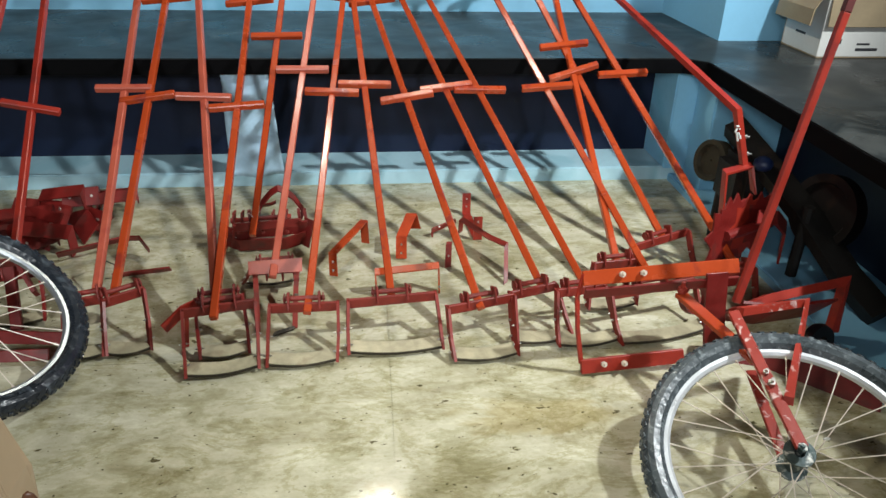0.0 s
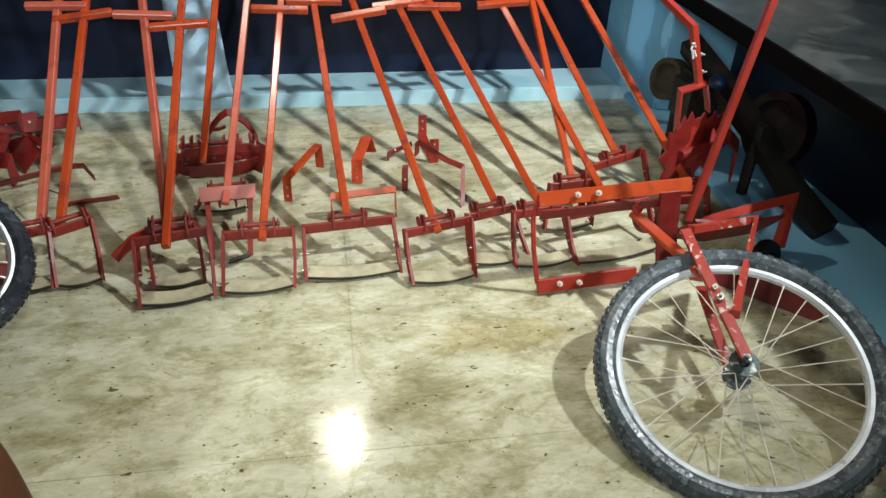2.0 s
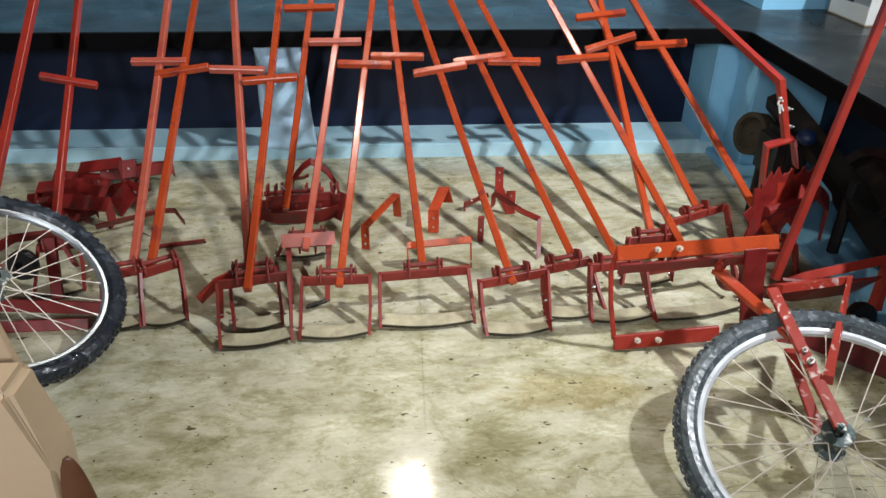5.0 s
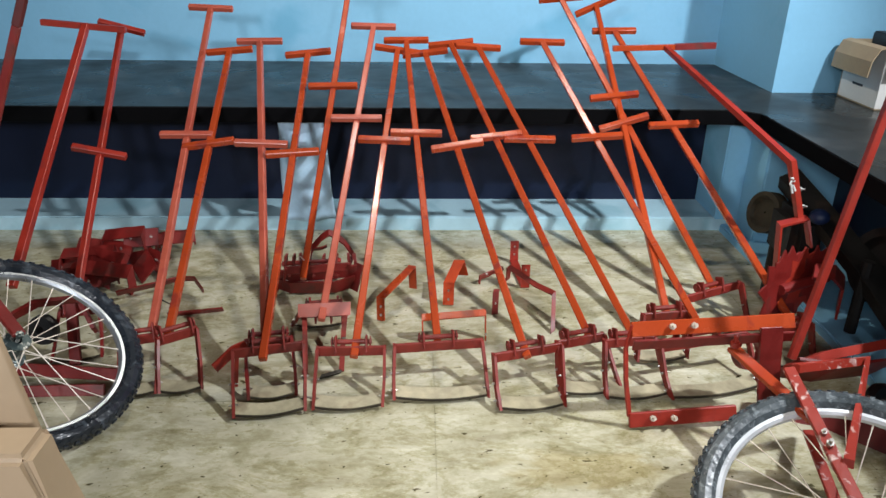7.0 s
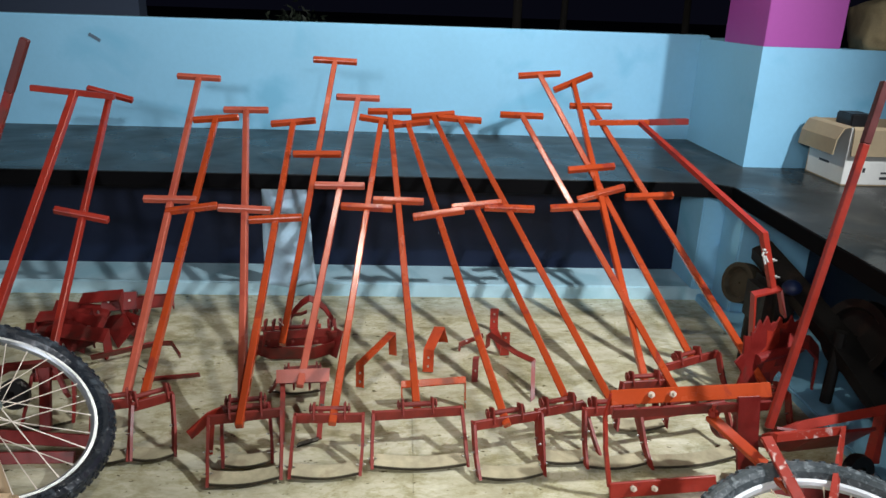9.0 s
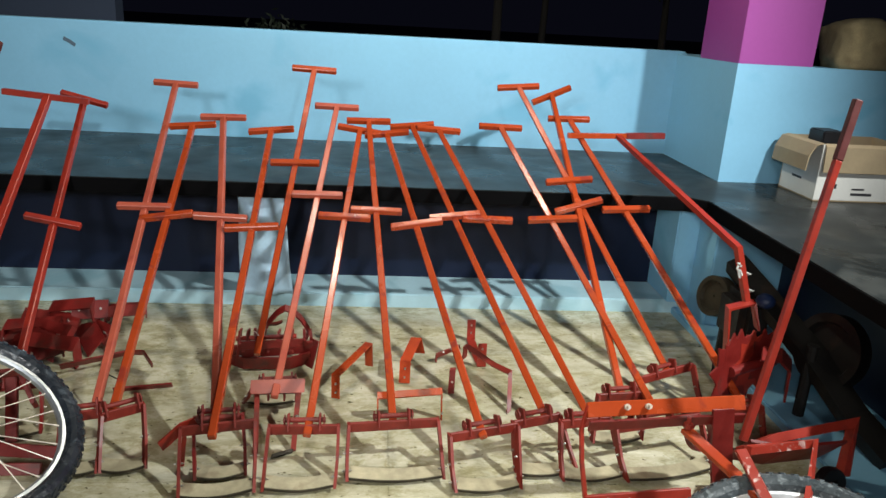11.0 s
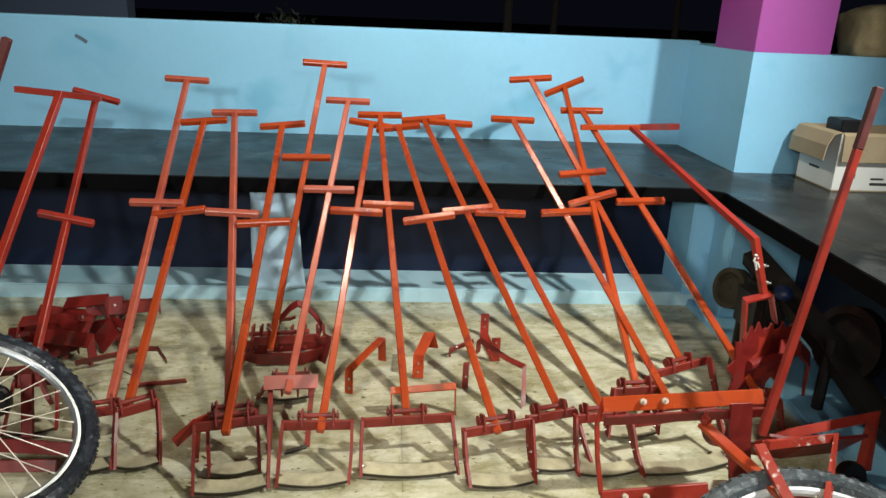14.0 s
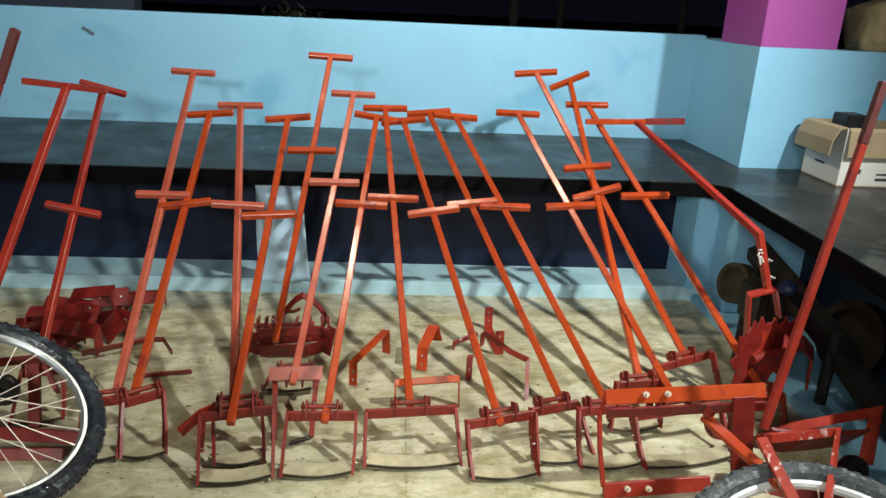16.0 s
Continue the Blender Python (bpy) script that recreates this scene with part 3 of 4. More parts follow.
# ---- rotary weeder with the bent handle, against the right face ----
rotary = thing("rotary_weeder", (1.28, 2.2, 0), "red rotary weeder with spiked discs and a long bent T handle", "weeder")
bend, low = Vector((1.246, 2.30, 0.583)), Vector((1.318, 2.30, 0.373))
tee = Vector((1.099, 3.30, 0.804))
bm = bmesh.new()
strap(bm, [tee, bend, low], 0.021, 0.021, (0.95, 0.2, 0.1))
handle = part("bent_handle", bm, MACHINE, rotary)
bm = bmesh.new()
bar(bm, (0.862, 3.30, 0.797), (1.140, 3.30, 0.806), 0.024, 0.024)
part("grip", bm, RED, rotary)
bm = bmesh.new()
bar(bm, (1.140, 3.30, 0.806), (1.324, 3.30, 0.814), 0.027, 0.027)
part("grip_sleeve", bm, DARK, rotary, "dark red grip sleeve")
bm = bmesh.new()
for k in range(5):
    a = k * 1.3
    q = bend.lerp(low, 0.30) + Vector((-0.014 + 0.006 * math.sin(a), -0.02, 0.012 * math.cos(a)))
    rod(bm, q, q + Vector((-0.012 * math.cos(a), -0.004, 0.018 * math.sin(a + 1) - 0.012)), 0.0035, 6)
part("cord_knot", bm, material("white_cord", (0.7, 0.7, 0.66), 0.8), handle, "white cord knotted round the handle")
for k in (0.45, 0.75):
    p = bend.lerp(low, k)
    bolt(handle, p + Vector((0.014, 0, 0)), (1, -0.2, 0), 0.007)
bm = bmesh.new()
strap(bm, [(1.25, 2.24, 0.12), (1.235, 2.27, 0.37), (1.335, 2.29, 0.385), (1.345, 2.25, 0.30)], 0.034, 0.008, (0, 1, 0.1))
part("hanger", bm, MACHINE, rotary)


def spiked_disc(parent, at, tilt, r, teeth, mat):
    bm = bmesh.new()
    m = Matrix.Translation(at) @ tilt
    ring = []
    for i in range(teeth * 3):
        a = 2 * math.pi * i / (teeth * 3)
        rr = (r * 0.72, r, r * 0.80)[i % 3]
        ring.append((rr * math.cos(a), rr * math.sin(a)))
    f = [bm.verts.new(m @ Vector((x, y, 0.003))) for x, y in ring]
    g = [bm.verts.new(m @ Vector((x, y, -0.003))) for x, y in ring]
    bm.faces.new(f)
    bm.faces.new(list(reversed(g)))
    for i in range(len(ring)):
        j = (i + 1) % len(ring)
        bm.faces.new((f[i], g[i], g[j], f[j]))
    return part("spiked_disc", bm, mat, parent)


for dx, r, mt in ((0.0, 0.135, DARK), (0.035, 0.140, DARK), (0.10, 0.120, MACHINE), (0.16, 0.110, DARK)):
    spiked_disc(rotary, (1.215 + dx, 2.13 + dx * 0.6, 0.20), Vector((0.52, -0.85, 0.10)).to_track_quat("Z", "Y").to_matrix().to_4x4(), r, 9, mt)
bm = bmesh.new()
rod(bm, (1.20, 2.11, 0.20), (1.44, 2.23, 0.20), 0.018, 12)
part("shaft", bm, DARK, rotary)
bm = bmesh.new()
strap(bm, [(1.26, 2.05, 0.30), (1.36, 2.10, 0.27), (1.44, 2.16, 0.20), (1.45, 2.17, 0.08)], 0.12, 0.008, (0.5, 0.85, 0))
part("guard", bm, DARK, rotary, "bent dark red guard plate")

# ---- old tiller unit behind it, the corner's shade put into its colour ----
tiller = thing("tiller_unit", (1.36, 2.45, 0), "old brown tiller unit with iron wheels, darkened for the corner's shade, beside the wall", "tiller")
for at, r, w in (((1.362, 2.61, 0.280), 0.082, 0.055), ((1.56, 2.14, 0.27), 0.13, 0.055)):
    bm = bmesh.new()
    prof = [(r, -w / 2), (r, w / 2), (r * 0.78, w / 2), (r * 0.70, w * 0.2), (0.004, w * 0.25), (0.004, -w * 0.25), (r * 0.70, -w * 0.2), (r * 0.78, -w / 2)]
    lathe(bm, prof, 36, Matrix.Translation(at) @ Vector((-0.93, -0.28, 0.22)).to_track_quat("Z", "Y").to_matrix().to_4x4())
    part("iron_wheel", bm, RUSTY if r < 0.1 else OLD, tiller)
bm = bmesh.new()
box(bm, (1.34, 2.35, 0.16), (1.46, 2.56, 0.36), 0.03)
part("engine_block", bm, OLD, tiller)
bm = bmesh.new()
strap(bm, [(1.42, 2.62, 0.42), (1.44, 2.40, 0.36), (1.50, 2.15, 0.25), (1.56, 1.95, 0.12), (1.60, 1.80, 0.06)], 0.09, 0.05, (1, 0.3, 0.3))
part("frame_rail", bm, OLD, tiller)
bm = bmesh.new()
bmesh.ops.create_uvsphere(bm, u_segments=16, v_segments=10, radius=0.035, matrix=pose(1.41, 2.34, 0.37) @ Matrix.Diagonal((1, 1, 0.8, 1)))
part("blue_cap", bm, material("blue_enamel", (0.008, 0.02, 0.07), 0.5), tiller, "dull blue cap", True)
for a, b in (((1.48, 2.12, 0.034), (1.48, 2.12, 0.30)), ((1.36, 2.50, 0.0), (1.36, 2.50, 0.25))):
    bm = bmesh.new()
    rod(bm, a, b, 0.02)
    part("stand", bm, OLD, tiller)

# ---- toppled wheel hoe at the left ----
hoe2 = thing("wheel_hoe", (-1.15, 1.85, 0), "red wheel hoe with a bicycle wheel beside the weeders", "wheel hoe", "wheel hoes")
WHEEL_L = (-1.109, 1.729, 0.220)
NORMAL_L = Vector((0.490, -0.167, 0.856))
spoked_wheel(hoe2, WHEEL_L, NORMAL_L, 0.284, 28, 0.4, metal=DULL_RIM)
member(hoe2, "beam", (-1.25, 1.90, 0.045), (-0.86, 1.86, 0.045), 0.016, 0.038, (0, 0.5, 0.86), DARK)
member(hoe2, "lower_arm", (-1.25, 1.80, 0.03), (-0.93, 1.81, 0.03), 0.014, 0.034, (0, 0.5, 0.86), DARK)
member(hoe2, "upright", (-1.09, 2.03, 0.20), (-1.07, 1.94, 0.03), 0.035, 0.014, (0, -1, 0), DARK)
bm = bmesh.new()
strap(bm, [(-1.30, 2.0, 0.15), (-1.20, 2.03, 0.2), (-1.08, 2.06, 0.20), (-1.02, 2.0, 0.12)], 0.034, 0.012, (0, -0.6, 0.8))
part("brace", bm, DARK, hoe2)
hl = Vector(WHEEL_L)
member(hoe2, "fork_arm", hl + NORMAL_L * 0.062, (-1.35, 1.95, 0.42), 0.034, 0.012, NORMAL_L, DARK)
bm = bmesh.new()
lathe(bm, [(0.046, -0.016), (0.050, 0), (0.046, 0.016), (0.015, 0.018), (0.015, -0.018)], 28, pose(-1.20, 2.04, 0.10, 75, 0, -15))
part("gauge_wheel", bm, BLACK, hoe2, "small black gauge wheel")
h1 = Vector((-1.359, 3.10, 0.902))
member(hoe2, "handle_tube", (-1.33, 2.14, 0.20), h1, 0.027, 0.027, (0, -1, 0), MACHINE)
bm = bmesh.new()
bar(bm, (-1.534, 3.10, 0.913), (-1.20, 3.10, 0.885), 0.024, 0.024)
part("grip", bm, MACHINE, hoe2)
lv0, lv1 = Vector((-1.20, 1.72, 0.42)), Vector((-0.832, 1.68, 1.198))
member(hoe2, "lever", lv0, lv0.lerp(lv1, 0.85), 0.018, 0.014, (0, -1, 0), DARK)
member(hoe2, "lever_grip", lv0.lerp(lv1, 0.85), lv1, 0.019, 0.016, (0, -1, 0), GRIP, "dark worn grip of the lever")

# ---- loose bent straps on the floor ----
def loose(pts, w, side, holes, paint=RED):
    bm = bmesh.new()
    pts = [Vector(p) for p in pts]
    strap(bm, pts, w, 0.005, side)
    ob = whole("bent_strap", bm, paint, "red-painted flat steel strap bent to a bracket on the tiles", "bracket", "loose brackets")
    for p, way in holes:
        bolt(ob, p, way, 0.004)
    return ob


loose([(-0.139, 2.258, 0.004), (-0.140, 2.275, 0.085), (-0.030, 2.47, 0.115), (-0.026, 2.455, 0.03)], 0.032, (0.85, -0.5, 0.1), [((-0.139, 2.254, 0.03), (0, -1, 0)), ((-0.139, 2.262, 0.06), (0, -1, 0))])
loose([(0.105, 2.372, 0.004), (0.107, 2.392, 0.085), (0.150, 2.50, 0.125), (0.168, 2.53, 0.05)], 0.040, (1, -0.1, 0), [((0.105, 2.370, 0.03), (0, -1, 0)), ((0.106, 2.382, 0.06), (0, -1, 0))], MATT)
loose([(0.394, 2.752, 0.096), (0.395, 2.748, 0.006), (0.402, 2.62, 0.006), (0.410, 2.512, 0.006), (0.408, 2.506, 0.104)], 0.034, (1, 0.05, 0), [((0.394, 2.746, 0.075), (0, -1, 0)), ((0.394, 2.746, 0.040), (0, -1, 0)), ((0.408, 2.503, 0.085), (0, -1, 0))], MACHINE)
loose([(0.234, 2.545, 0.004), (0.236, 2.548, 0.03), (0.330, 2.580, 0.055)], 0.026, (-0.2, -0.5, 0.84), [((0.262, 2.548, 0.045), (0, -0.8, 0.5)), ((0.295, 2.56, 0.053), (0, -0.8, 0.5))], YOKE)
loose([(0.272, 2.300, 0.003), (0.274, 2.312, 0.09), (0.278, 2.325, 0.092)], 0.022, (1, 0.05, 0), [((0.273, 2.300, 0.05), (0, -1, 0.1))], DARK)
loose([(0.350, 2.58, 0.004), (0.350, 2.56, 0.07), (0.430, 2.36, 0.09), (0.478, 2.28, 0.10), (0.462, 2.17, 0.004)], 0.022, (0.75, 0.55, 0.35), [], YOKE)
loose([(0.010, 2.125, 0.004), (0.008, 2.135, 0.085), (0.222, 2.15, 0.095), (0.224, 2.135, 0.004)], 0.028, (0, 0.9, 0.35), [((0.224, 2.12, 0.03), (0, -1, 0))], RED)

# ---- heap of weeder heads behind the left wheel ----
def heap_part(name, pts, w, side, paint=DARK, t=0.006):
    bm = bmesh.new()
    strap(bm, pts, w, t, side)
    return part(name, bm, paint, heap)


heap = thing("tool_heap", (-1.2, 2.6, 0), "heap of dark red spare weeder irons and straps on the tiles", "weeder")
heap_part("yoke", [(-1.42, 2.60, 0.004), (-1.40, 2.62, 0.10), (-1.22, 2.66, 0.10), (-1.20, 2.64, 0.004)], 0.05, (0, 0.9, 0.4))
heap_part("yoke", [(-1.32, 2.76, 0.004), (-1.30, 2.78, 0.11), (-1.15, 2.80, 0.12), (-1.13, 2.79, 0.004)], 0.06, (0, 0.9, 0.4))
heap_part("yoke", [(-1.30, 2.50, 0.004), (-1.28, 2.52, 0.09), (-1.10, 2.50, 0.08), (-1.09, 2.48, 0.004)], 0.06, (0.1, 0.8, 0.5))
heap_part("plate", [(-1.20, 2.72, 0.02), (-1.12, 2.66, 0.06), (-1.06, 2.58, 0.03)], 0.09, (0.5, 0.6, 0.6))
heap_part("plate", [(-1.36, 2.56, 0.03), (-1.27, 2.55, 0.07), (-1.18, 2.52, 0.05)], 0.10, (0.1, 0.6, 0.8))
heap_part("strap", [(-1.11, 2.38, 0.05), (-0.907, 2.482, 0.06), (-0.85, 2.47, 0.065), (-0.807, 2.419, 0.04)], 0.035, (0.2, -0.6, 0.75))
heap_part("strap", [(-0.90, 2.29, 0.012), (-0.713, 2.326, 0.014)], 0.025, (0, -0.6, 0.8), DARK)
heap_part("yoke", [(-1.12, 2.84, 0.004), (-1.11, 2.85, 0.07), (-0.99, 2.86, 0.08), (-0.98, 2.85, 0.03)], 0.05, (0.1, 0.8, 0.5))

rh = random.Random(11)
for cx, cy, cz, w, h, turn, tip in ((-1.36, 2.62, 0.045, 0.17, 0.085, 15, 30), (-1.24, 2.60, 0.075, 0.16, 0.10, -20, 42), (-1.29, 2.74, 0.07, 0.20, 0.09, 8, 25), (-1.16, 2.80, 0.09, 0.13, 0.075, 10, 55), (-1.08, 2.68, 0.05, 0.10, 0.08, -35, 35), (-1.02, 2.82, 0.08, 0.14, 0.05, 20, 40), (-1.22, 2.50, 0.05, 0.12, 0.07, 35, 30)):
    bm = bmesh.new()
    m = pose(cx, cy, cz, tip, rh.uniform(-12, 12), turn)
    u, v = m.to_3x3() @ Vector((1, 0, 0)), m.to_3x3() @ Vector((0, 1, 0))
    w0 = m.to_3x3() @ Vector((0, 0, 1))
    c = m.translation
    strap(bm, [c - u * w / 2 - w0 * 0.03, c - u * w / 2, c + u * w / 2, c + u * w / 2 - w0 * 0.03], h, 0.006, v)
    pl = part("channel_plate", bm, DARK, heap)
    bolt(pl, c + u * w * 0.32 + w0 * 0.003, w0, 0.005)
    bolt(pl, c - u * w * 0.30 + w0 * 0.003, w0, 0.005)
bm = bmesh.new()
wire = [Vector((-0.905, 2.36, 0.012)), Vector((-0.93, 2.33, 0.05)), Vector((-0.925, 2.27, 0.085)), Vector((-0.90, 2.20, 0.06)), Vector((-0.895, 2.15, 0.012))]
for a, b in zip(wire, wire[1:]):
    rod(bm, a, b, 0.002, 6)
part("wire", bm, BLACK, heap, "thin dark wire")

# a dark weeder head standing behind the row, and the bent flag of the front weeder
head2 = thing("spare_weeder", (-0.40, 2.45, 0), "dark red weeder head with a broad blade on the tiles", "weeder")
heap = head2
heap_part("yoke_bar", [(-0.538, 2.462, 0.078), (-0.39, 2.466, 0.086), (-0.238, 2.476, 0.096)], 0.050, (0, -0.15, 0.98), DARK, 0.012)
heap_part("tray_plate", [(-0.545, 2.466, 0.050), (-0.490, 2.452, 0.036), (-0.320, 2.452, 0.038), (-0.245, 2.462, 0.060)], 0.056, (0, -0.30, 0.95), DARK)
heap_part("side_cheek", [(-0.250, 2.45, 0.025), (-0.238, 2.462, 0.075), (-0.228, 2.475, 0.125)], 0.034, (0.75, -0.6, -0.1))
heap_part("side_cheek", [(-0.550, 2.50, 0.004), (-0.548, 2.49, 0.060), (-0.540, 2.47, 0.100)], 0.030, (0.4, -0.9, 0))
heap_part("loop", [(-0.432, 2.60, 0.110), (-0.418, 2.61, 0.135), (-0.386, 2.62, 0.170), (-0.356, 2.62, 0.190), (-0.330, 2.62, 0.178), (-0.298, 2.62, 0.150), (-0.264, 2.61, 0.100), (-0.276, 2.60, 0.072)], 0.030, (0.1, -0.85, -0.5))
heap_part("loop_tongue", [(-0.418, 2.60, 0.128), (-0.385, 2.585, 0.138), (-0.362, 2.58, 0.150)], 0.018, (0.1, -0.6, 0.8))
bm = bmesh.new()
rod(bm, (-0.520, 2.490, 0.118), (-0.300, 2.500, 0.128), 0.009, 12)
part("hinge_pin", bm, MACHINE, head2)
for cx in (-0.508, -0.478, -0.418, -0.366, -0.318):
    heap_part("lug", [(cx, 2.478, 0.080), (cx + 0.002, 2.488, 0.125), (cx + 0.004, 2.496, 0.152)], 0.030, (0.12, 1, 0), YOKE, 0.007)
for cx in (-0.455, -0.275, -0.252):
    bm = bmesh.new()
    rod(bm, (cx, 2.505, 0.128), (cx + 0.010, 2.506, 0.129), 0.026, 18)
    part("washer", bm, DARK, head2)
for cx in (-0.49, -0.40, -0.31):
    bolt(head2, (cx, 2.458, 0.084), (0, -1, 0.1), 0.006, YOKE)
bm = bmesh.new()
wire = [Vector((-0.452, 2.45, 0.160)), Vector((-0.440, 2.43, 0.176)), Vector((-0.425, 2.43, 0.158)), Vector((-0.414, 2.44, 0.142))]
for q0, q1 in zip(wire, wire[1:]):
    rod(bm, q0, q1, 0.0018, 6)
part("tie_wire", bm, material("pale_wire", (0.6, 0.5, 0.45), 0.6), head2, "pale tie wire")
rear = thing("spare_weeder", (-0.2, 2.2, 0), "pale red weeder head with a flat cross plate", "weeder")
heap = rear
heap_part("cross_plate", [(-0.402, 2.108, 0.128), (-0.230, 2.116, 0.132)], 0.044, (0, 0.45, 0.89), PALE)
heap_part("leg", [(-0.386, 2.135, 0.105), (-0.372, 2.03, 0.060), (-0.360, 1.925, 0.004)], 0.016, (1, 0.1, 0), YOKE)
heap_part("leg", [(-0.250, 2.145, 0.108), (-0.250, 2.04, 0.062), (-0.247, 1.935, 0.006)], 0.016, (1, 0.1, 0), YOKE)
heap_part("hook_blade", [(-0.247, 1.935, 0.007), (-0.275, 1.922, 0.006), (-0.310, 1.905, 0.005)], 0.018, (0.3, 0.9, 0.2), EDGE)
for cx in (-0.388, -0.352, -0.300, -0.262):
    heap_part("lug", [(cx, 2.150, 0.060), (cx, 2.150, 0.112)], 0.024, (0, 1, 0), DARK)
bm = bmesh.new()
rod(bm, (-0.402, 2.158, 0.080), (-0.244, 2.166, 0.083), 0.008, 12)
part("hinge_pin", bm, DARK, rear)
bolt(rear, (-0.251, 2.035, 0.066), (1, -0.3, 0.2), 0.005)
flag = thing("bent_flag", (-0.57, 1.87, 0), "bent red steel flag standing on the weeder yoke", "bracket")
heap = flag
heap_part("flag_plate", [(-0.525, 1.905, 0.125), (-0.560, 1.885, 0.118), (-0.615, 1.85, 0.075)], 0.036, (-0.25, -0.35, 0.90), MACHINE)
heap_part("flag_leg", [(-0.55, 1.88, 0.12), (-0.56, 1.86, 0.004)], 0.012, (1, 0, 0), MACHINE)

# ---- hanging plastic sheet, carton, sack ----
bm = bmesh.new()
cols, rws = 14, 20
grid = []
for j in range(rws + 1):
    v = j / rws
    line = []
    for i in range(cols + 1):
        u = i / cols
        x = -0.615 + u * 0.205 + v * 0.012 * (1 - u) + (1 - v) * 0.03 * u
        fold = 0.012 * math.sin(u * 9 + v * 3) + 0.010 * math.sin(v * 11 - u * 5) + 0.006 * noise.noise(Vector((u * 6, v * 8, 2)))
        line.append(bm.verts.new((x, 3.06 - 0.02 * v + fold, 0.066 + v * (0.50 - 0.03 * u + 0.012 * math.sin(u * 14)))))
    grid.append(line)
for j in range(rws):
    for i in range(cols):
        bm.faces.new((grid[j][i], grid[j][i + 1], grid[j + 1][i + 1], grid[j + 1][i]))
sheet = whole("plastic_sheet", bm, SHEET, "crumpled pale blue plastic sheet hanging below the ledge", "plastic sheet", smooth=True)
sol = sheet.modifiers.new("thickness", "SOLIDIFY")
sol.thickness = 0.003

carton = thing("carton", (2.1, 3.15, LEDGE), "open brown and white cardboard carton on the granite ledge", "carton")
CX0, CX1, CY0, CY1, CZ = 1.93, 2.36, 3.0, 3.30, LEDGE


def carton_wall(name, lo, hi, mat, label=""):
    bm = bmesh.new()
    box(bm, lo, hi, 0.001)
    return part(name, bm, mat, carton, label)


carton_wall("base", (CX0, CY0, CZ), (CX1, CY1, CZ + 0.006), CARD)
front_wall = carton_wall("front_wall", (CX0, CY0, CZ + 0.006), (CX1, CY0 + 0.005, CZ + 0.255), CARD_WHITE, "white printed front of the carton")
carton_wall("back_wall", (CX0, CY1 - 0.005, CZ + 0.006), (CX1, CY1, CZ + 0.255), CARD)
side_wall = carton_wall("side_wall", (CX0, CY0 + 0.005, CZ + 0.006), (CX0 + 0.005, CY1 - 0.005, CZ + 0.255), CARD_WHITE, "white printed side of the carton")
carton_wall("side_wall", (CX1 - 0.005, CY0 + 0.005, CZ + 0.006), (CX1, CY1 - 0.005, CZ + 0.255), CARD)
bm = bmesh.new()
strap(bm, [(CX0 + 0.002, 3.15, CZ + 0.257), (CX0 - 0.03, 3.15, CZ + 0.25), (CX0 - 0.055, 3.15, CZ + 0.20), (CX0 - 0.06, 3.15, CZ + 0.135)], 0.29, 0.005, (0, 1, 0))
part("flap", bm, CARD, carton, "brown flap folded down outside")
bm = bmesh.new()
strap(bm, [(2.145, CY0 + 0.002, CZ + 0.257), (2.145, CY0 - 0.012, CZ + 0.245), (2.145, CY0 - 0.022, CZ + 0.135)], 0.42, 0.005, (1, 0, 0))
part("flap", bm, CARD, carton, "brown flap folded down outside")
for x, z, w, h in ((1.975, 0.045, 0.012, 0.05), (1.995, 0.045, 0.010, 0.05), (2.015, 0.06, 0.012, 0.02), (2.10, 0.03, 0.10, 0.012), (2.10, 0.055, 0.06, 0.008)):
    bm = bmesh.new()
    box(bm, (x, CY0 - 0.0015, CZ + z), (x + w, CY0 - 0.0002, CZ + z + h))
    part("print", bm, PRINT, front_wall)
bm = bmesh.new()
box(bm, (CX0 - 0.0015, 3.12, CZ + 0.075), (CX0 - 0.0002, 3.20, CZ + 0.085))
part("print", bm, PRINT, side_wall)
bm = bmesh.new()
box(bm, (1.98, 3.10, CZ + 0.20), (2.08, 3.22, CZ + 0.30), 0.006)
whole("black_packet", bm, BLACK, "black plastic packet sticking out of the carton", "packet")


def lumpy(name, at, size, mat, label, category, seed):
    bm = bmesh.new()
    bmesh.ops.create_icosphere(bm, subdivisions=4, radius=1)
    for v in bm.verts:
        p = v.co.copy()
        k = 1 + 0.16 * noise.noise(p * 1.6 + Vector((seed, 0, 0))) + 0.05 * noise.noise(p * 5 + Vector((0, seed, 0)))
        p = Vector([math.copysign(abs(c) ** 0.62, c) for c in p])
        v.co = Vector((p.x * size[0] * k, p.y * size[1] * k, max(-0.82, p.z) * size[2] * k))
        if p.z < -0.7:
            v.co.z = -0.82 * size[2]
    ob = whole(name, bm, mat, label, category, smooth=True)
    ob.location = Vector(at) + Vector((0, 0, 0.82 * size[2]))
    return ob


lumpy("sack", (2.28, 3.46, 1.155), (0.165, 0.12, 0.128), SACK, "full brown jute sack lying on the parapet", "sack", 3)
lumpy("sack", (2.62, 3.46, 1.155), (0.165, 0.12, 0.12), SACK, "full brown jute sack lying on the parapet", "sack", 9)

# small dark smudge on the parapet
bm = bmesh.new()
strap(bm, [(-1.675, BACK - 0.001, 1.080), (-1.648, BACK - 0.001, 1.066), (-1.618, BACK - 0.001, 1.046)], 0.018, 0.002, (0.5, 0, 1))
whole("wall_smudge", bm, SMUDGE, "small dark smudge on the blue parapet", "stain", kind="structure")

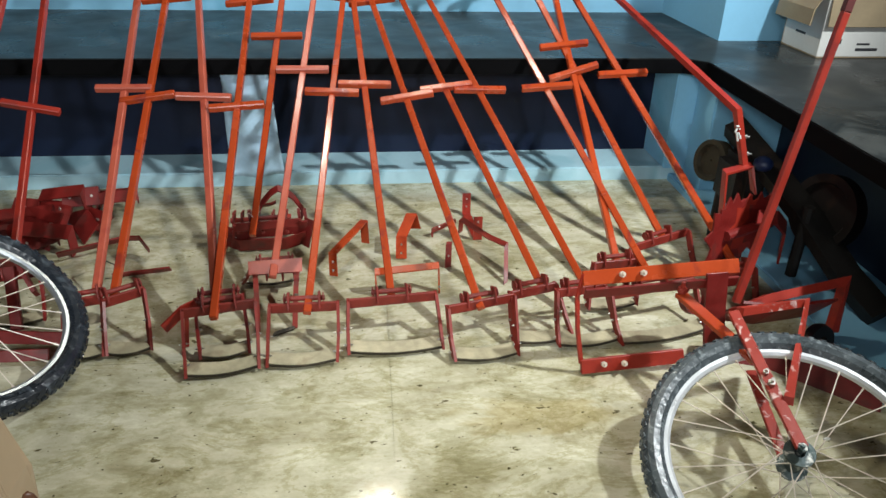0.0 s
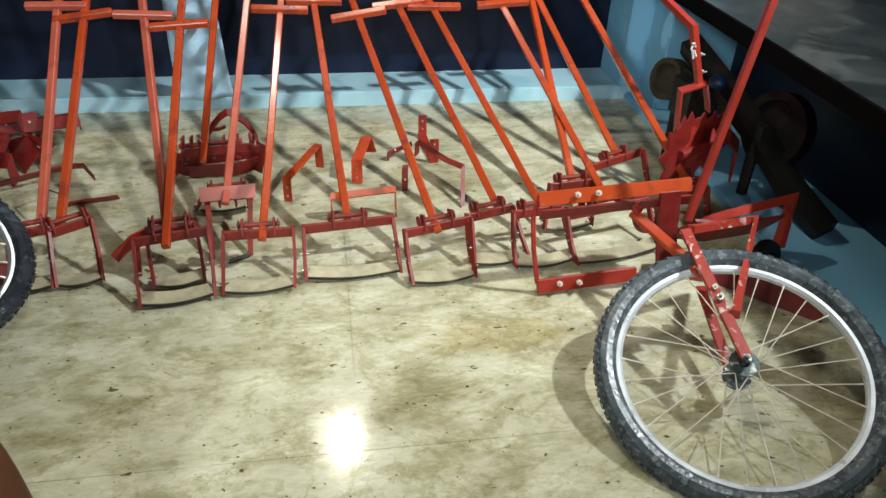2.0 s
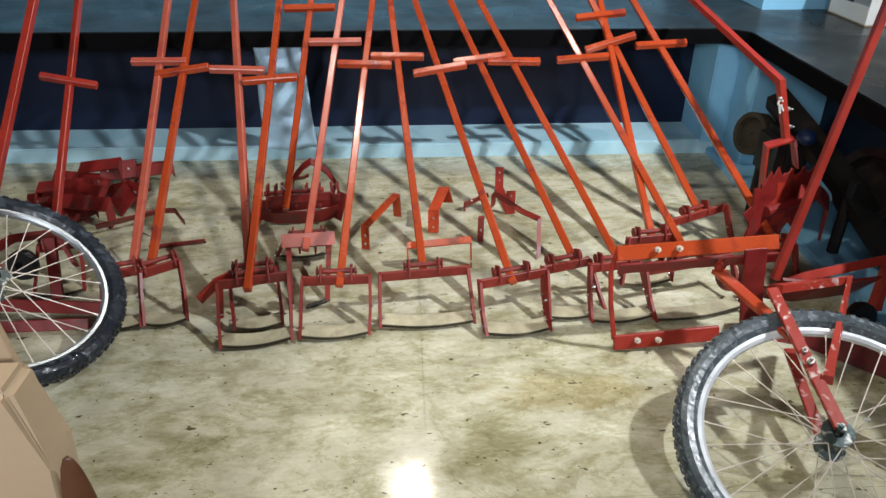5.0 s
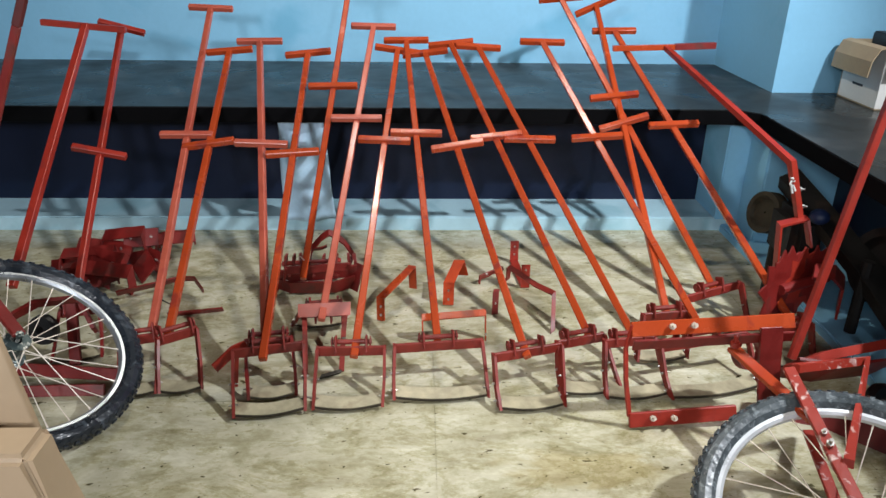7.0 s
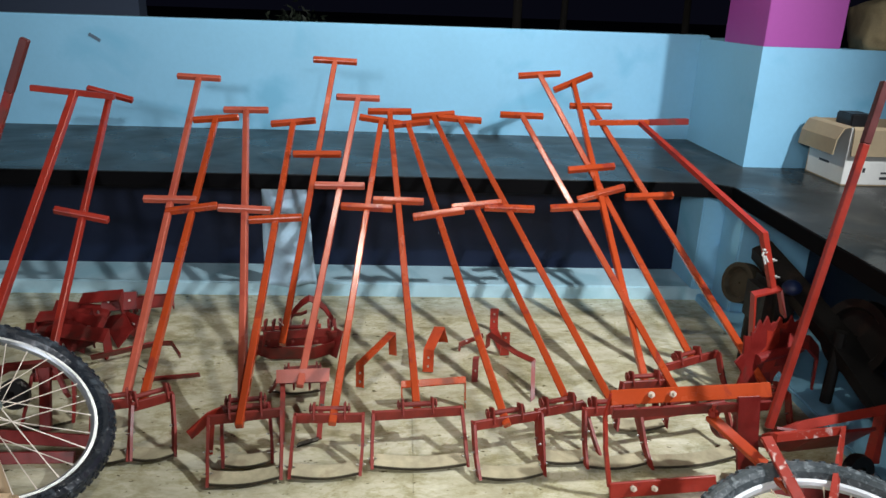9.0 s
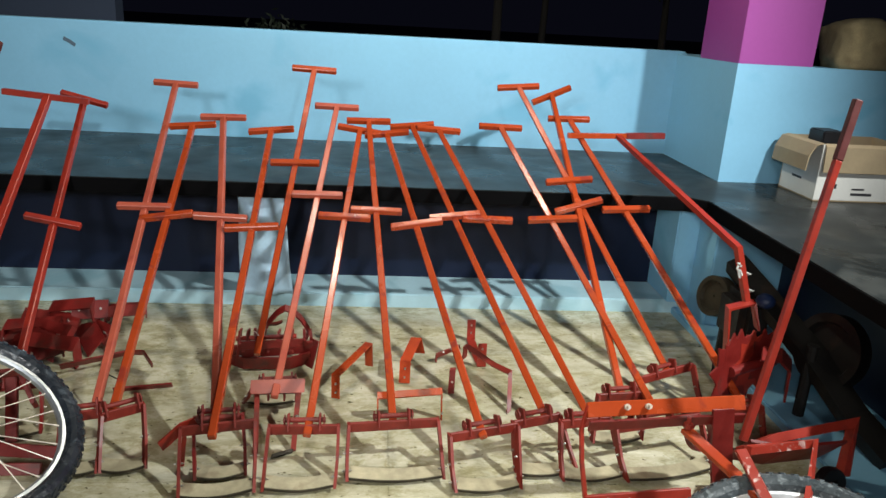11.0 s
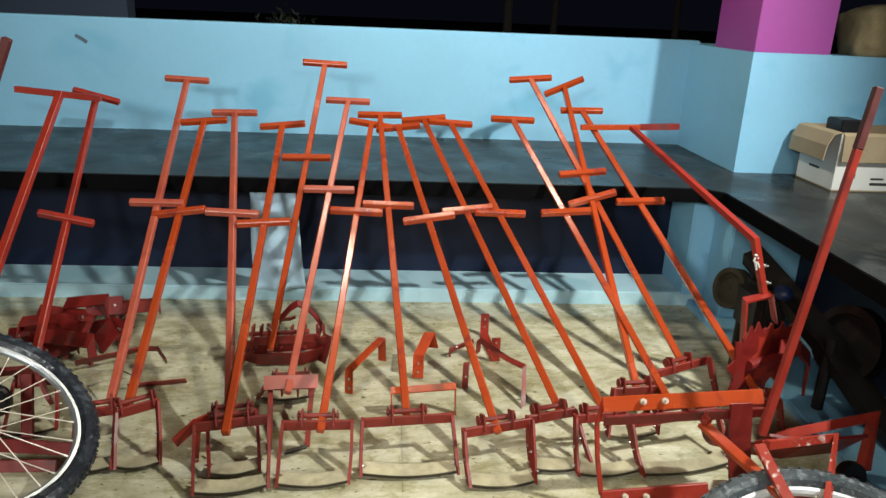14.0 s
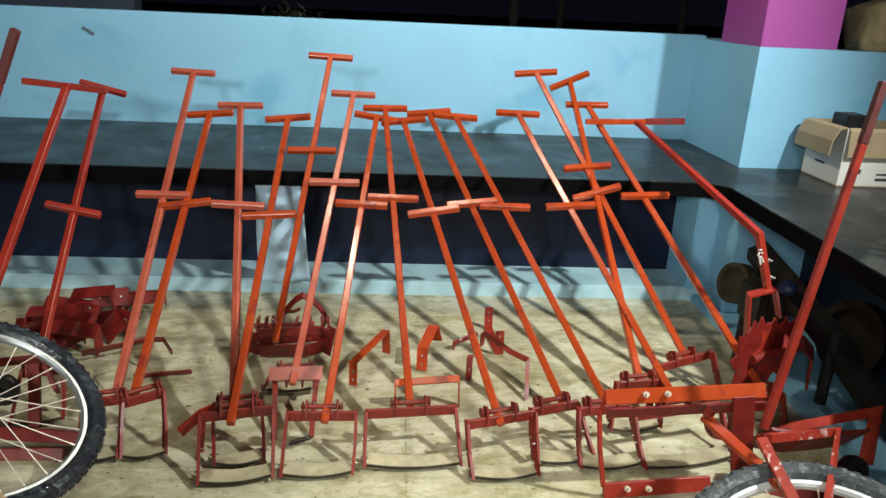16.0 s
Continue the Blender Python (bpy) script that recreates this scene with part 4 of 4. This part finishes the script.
# ---- moulded plastic chair close to the camera ----
chair = thing("plastic_chair", (-0.65, 0.85, 0), "cream moulded plastic chair with brown legs", "chair")
bm = bmesh.new()
side = [(-0.94, 0.37), (-0.505, 0.37), (-0.509, 0.493), (-0.529, 0.636), (-0.94, 0.636)]
rings = [[bm.verts.new((x, y, z)) for x, z in side] for y in (0.79, 0.87)]
bm.faces.new(rings[0])
bm.faces.new(list(reversed(rings[1])))
for i in range(len(side)):
    j = (i + 1) % len(side)
    bm.faces.new((rings[0][i], rings[0][j], rings[1][j], rings[1][i]))
bmesh.ops.bevel(bm, geom=list(bm.edges), offset=0.012, segments=3, affect="EDGES")
part("armrest", bm, PLASTIC, chair)
bm = bmesh.new()
strap(bm, [(-0.72, 0.915, 0.40), (-0.715, 0.91, 0.58), (-0.735, 0.915, 0.70), (-0.76, 0.92, 0.84)], 0.30, 0.016, (1, -0.1, 0))
part("backrest", bm, PLASTIC, chair, "", True)
bm = bmesh.new()
box(bm, (-0.92, 0.50, 0.37), (-0.52, 0.90, 0.40), 0.014)
part("seat", bm, PLASTIC, chair)
bm = bmesh.new()
bmesh.ops.create_uvsphere(bm, u_segments=20, v_segments=14, radius=1, matrix=pose(-0.482, 0.782, 0.265, 0, 2, 0) @ Matrix.Diagonal((0.034, 0.014, 0.265, 1)))
part("leg", bm, BROWN, chair, "brown curved leg", True)
for x, y in ((-0.92, 0.88), (-0.92, 0.53), (-0.56, 0.53)):
    bm = bmesh.new()
    strap(bm, [(x + 0.02, y, 0.40), (x, y, 0.0)], 0.05, 0.022, (1, 0.1, 0))
    part("leg", bm, BROWN, chair, "brown curved leg")

# ---- dim things outside in the night ----
def night_tree(at, h, r, lean):
    tree = thing("tree", at, "bare dark tree trunk outside in the night", "tree", "trees in the dark")
    bm = bmesh.new()
    n = 8
    prev = None
    for i in range(n + 1):
        k = i / n
        c = Vector(at) + Vector((lean * k + 0.05 * math.sin(4 * k), 0, h * k))
        ring = [bm.verts.new(c + Vector((math.cos(a), math.sin(a), 0)) * r * (1 - 0.6 * k)) for a in (2 * math.pi * j / 10 for j in range(10))]
        if prev:
            for j in range(10):
                bm.faces.new((prev[j], prev[(j + 1) % 10], ring[(j + 1) % 10], ring[j]))
        prev = ring
    part("trunk", bm, BARK, tree, "", True)
    bm = bmesh.new()
    rnd = random.Random(int(at[0] * 100))
    for i in range(260):
        c = Vector(at) + Vector((lean + rnd.gauss(0, 0.5), rnd.gauss(0, 0.4), h * 0.9 + rnd.gauss(0, 0.45)))
        a, b = Vector((rnd.gauss(0, 1), rnd.gauss(0, 1), rnd.gauss(0, 1))).normalized() * 0.11, Vector((rnd.gauss(0, 1), rnd.gauss(0, 1), rnd.gauss(0, 1))).normalized() * 0.04
        bm.faces.new([bm.verts.new(c - a), bm.verts.new(c + b), bm.verts.new(c + a), bm.verts.new(c - b)])
    part("crown", bm, LEAF, tree)
    return tree


night_tree((1.05, 7.4, -0.3), 3.6, 0.06, 0.02)
night_tree((1.65, 8.2, -0.3), 3.8, 0.05, 0.1)
night_tree((2.85, 7.6, -0.3), 3.5, 0.05, -0.05)
bush = thing("shrub", (-1.0, 6.2, -0.3), "dim leafy shrub outside behind the parapet", "shrub")
bm = bmesh.new()
rnd = random.Random(4)
for i in range(170):
    c = Vector((-0.88 + rnd.gauss(0, 0.09), 6.2 + rnd.gauss(0, 0.09), 1.10 + rnd.gauss(0, 0.07)))
    a, b = Vector((rnd.gauss(0, 1), rnd.gauss(0, 1), rnd.gauss(0, 1))).normalized() * 0.035, Vector((rnd.gauss(0, 1), rnd.gauss(0, 1), rnd.gauss(0, 1))).normalized() * 0.013
    bm.faces.new([bm.verts.new(c - a), bm.verts.new(c + b), bm.verts.new(c + a), bm.verts.new(c - b)])
part("foliage", bm, LEAF, bush)
bm = bmesh.new()
for i in range(6):
    rod(bm, (-0.9 + 0.02 * i, 6.2, -0.3), (-1.0 + 0.04 * i, 6.2, 1.1), 0.008, 6)
part("stems", bm, BARK, bush)
bm = bmesh.new()
box(bm, (-6, 6.9, -0.3), (-2.36, 7.1, 3.2))
whole("house_wall", bm, HOUSE, "dim grey-blue wall of a neighbouring house", "wall", kind="structure")

# ---- floor tiles ----
def tiles():
    """Polished stone tiles, laid edge to edge with narrow recessed joints."""
    sx, sy, gap = 1.16, 0.66, 0.0005
    made = {}
    y0, x0 = 1.128, 0.043
    j = -7
    while y0 + j * sy < FACE:
        lo_y, hi_y = y0 + j * sy, min(y0 + (j + 1) * sy, FACE)
        i = -5
        while x0 + i * sx < RIGHT + 0.06:
            lo_x, hi_x = x0 + i * sx, min(x0 + (i + 1) * sx, RIGHT + 0.06)
            w, h = hi_x - lo_x - gap, hi_y - lo_y - gap
            key = (round(w, 3), round(h, 3))
            if key not in made:
                bm = bmesh.new()
                box(bm, (-w / 2, -h / 2, -0.006), (w / 2, h / 2, 0), 0.0008)
                made[key] = mesh_of(bm, "tile", TILE)
            ob = new("tile", made[key])
            ob.location = ((lo_x + hi_x) / 2, (lo_y + hi_y) / 2, 0)
            ob.parent = floor
            i += 1
        j += 1


tiles()
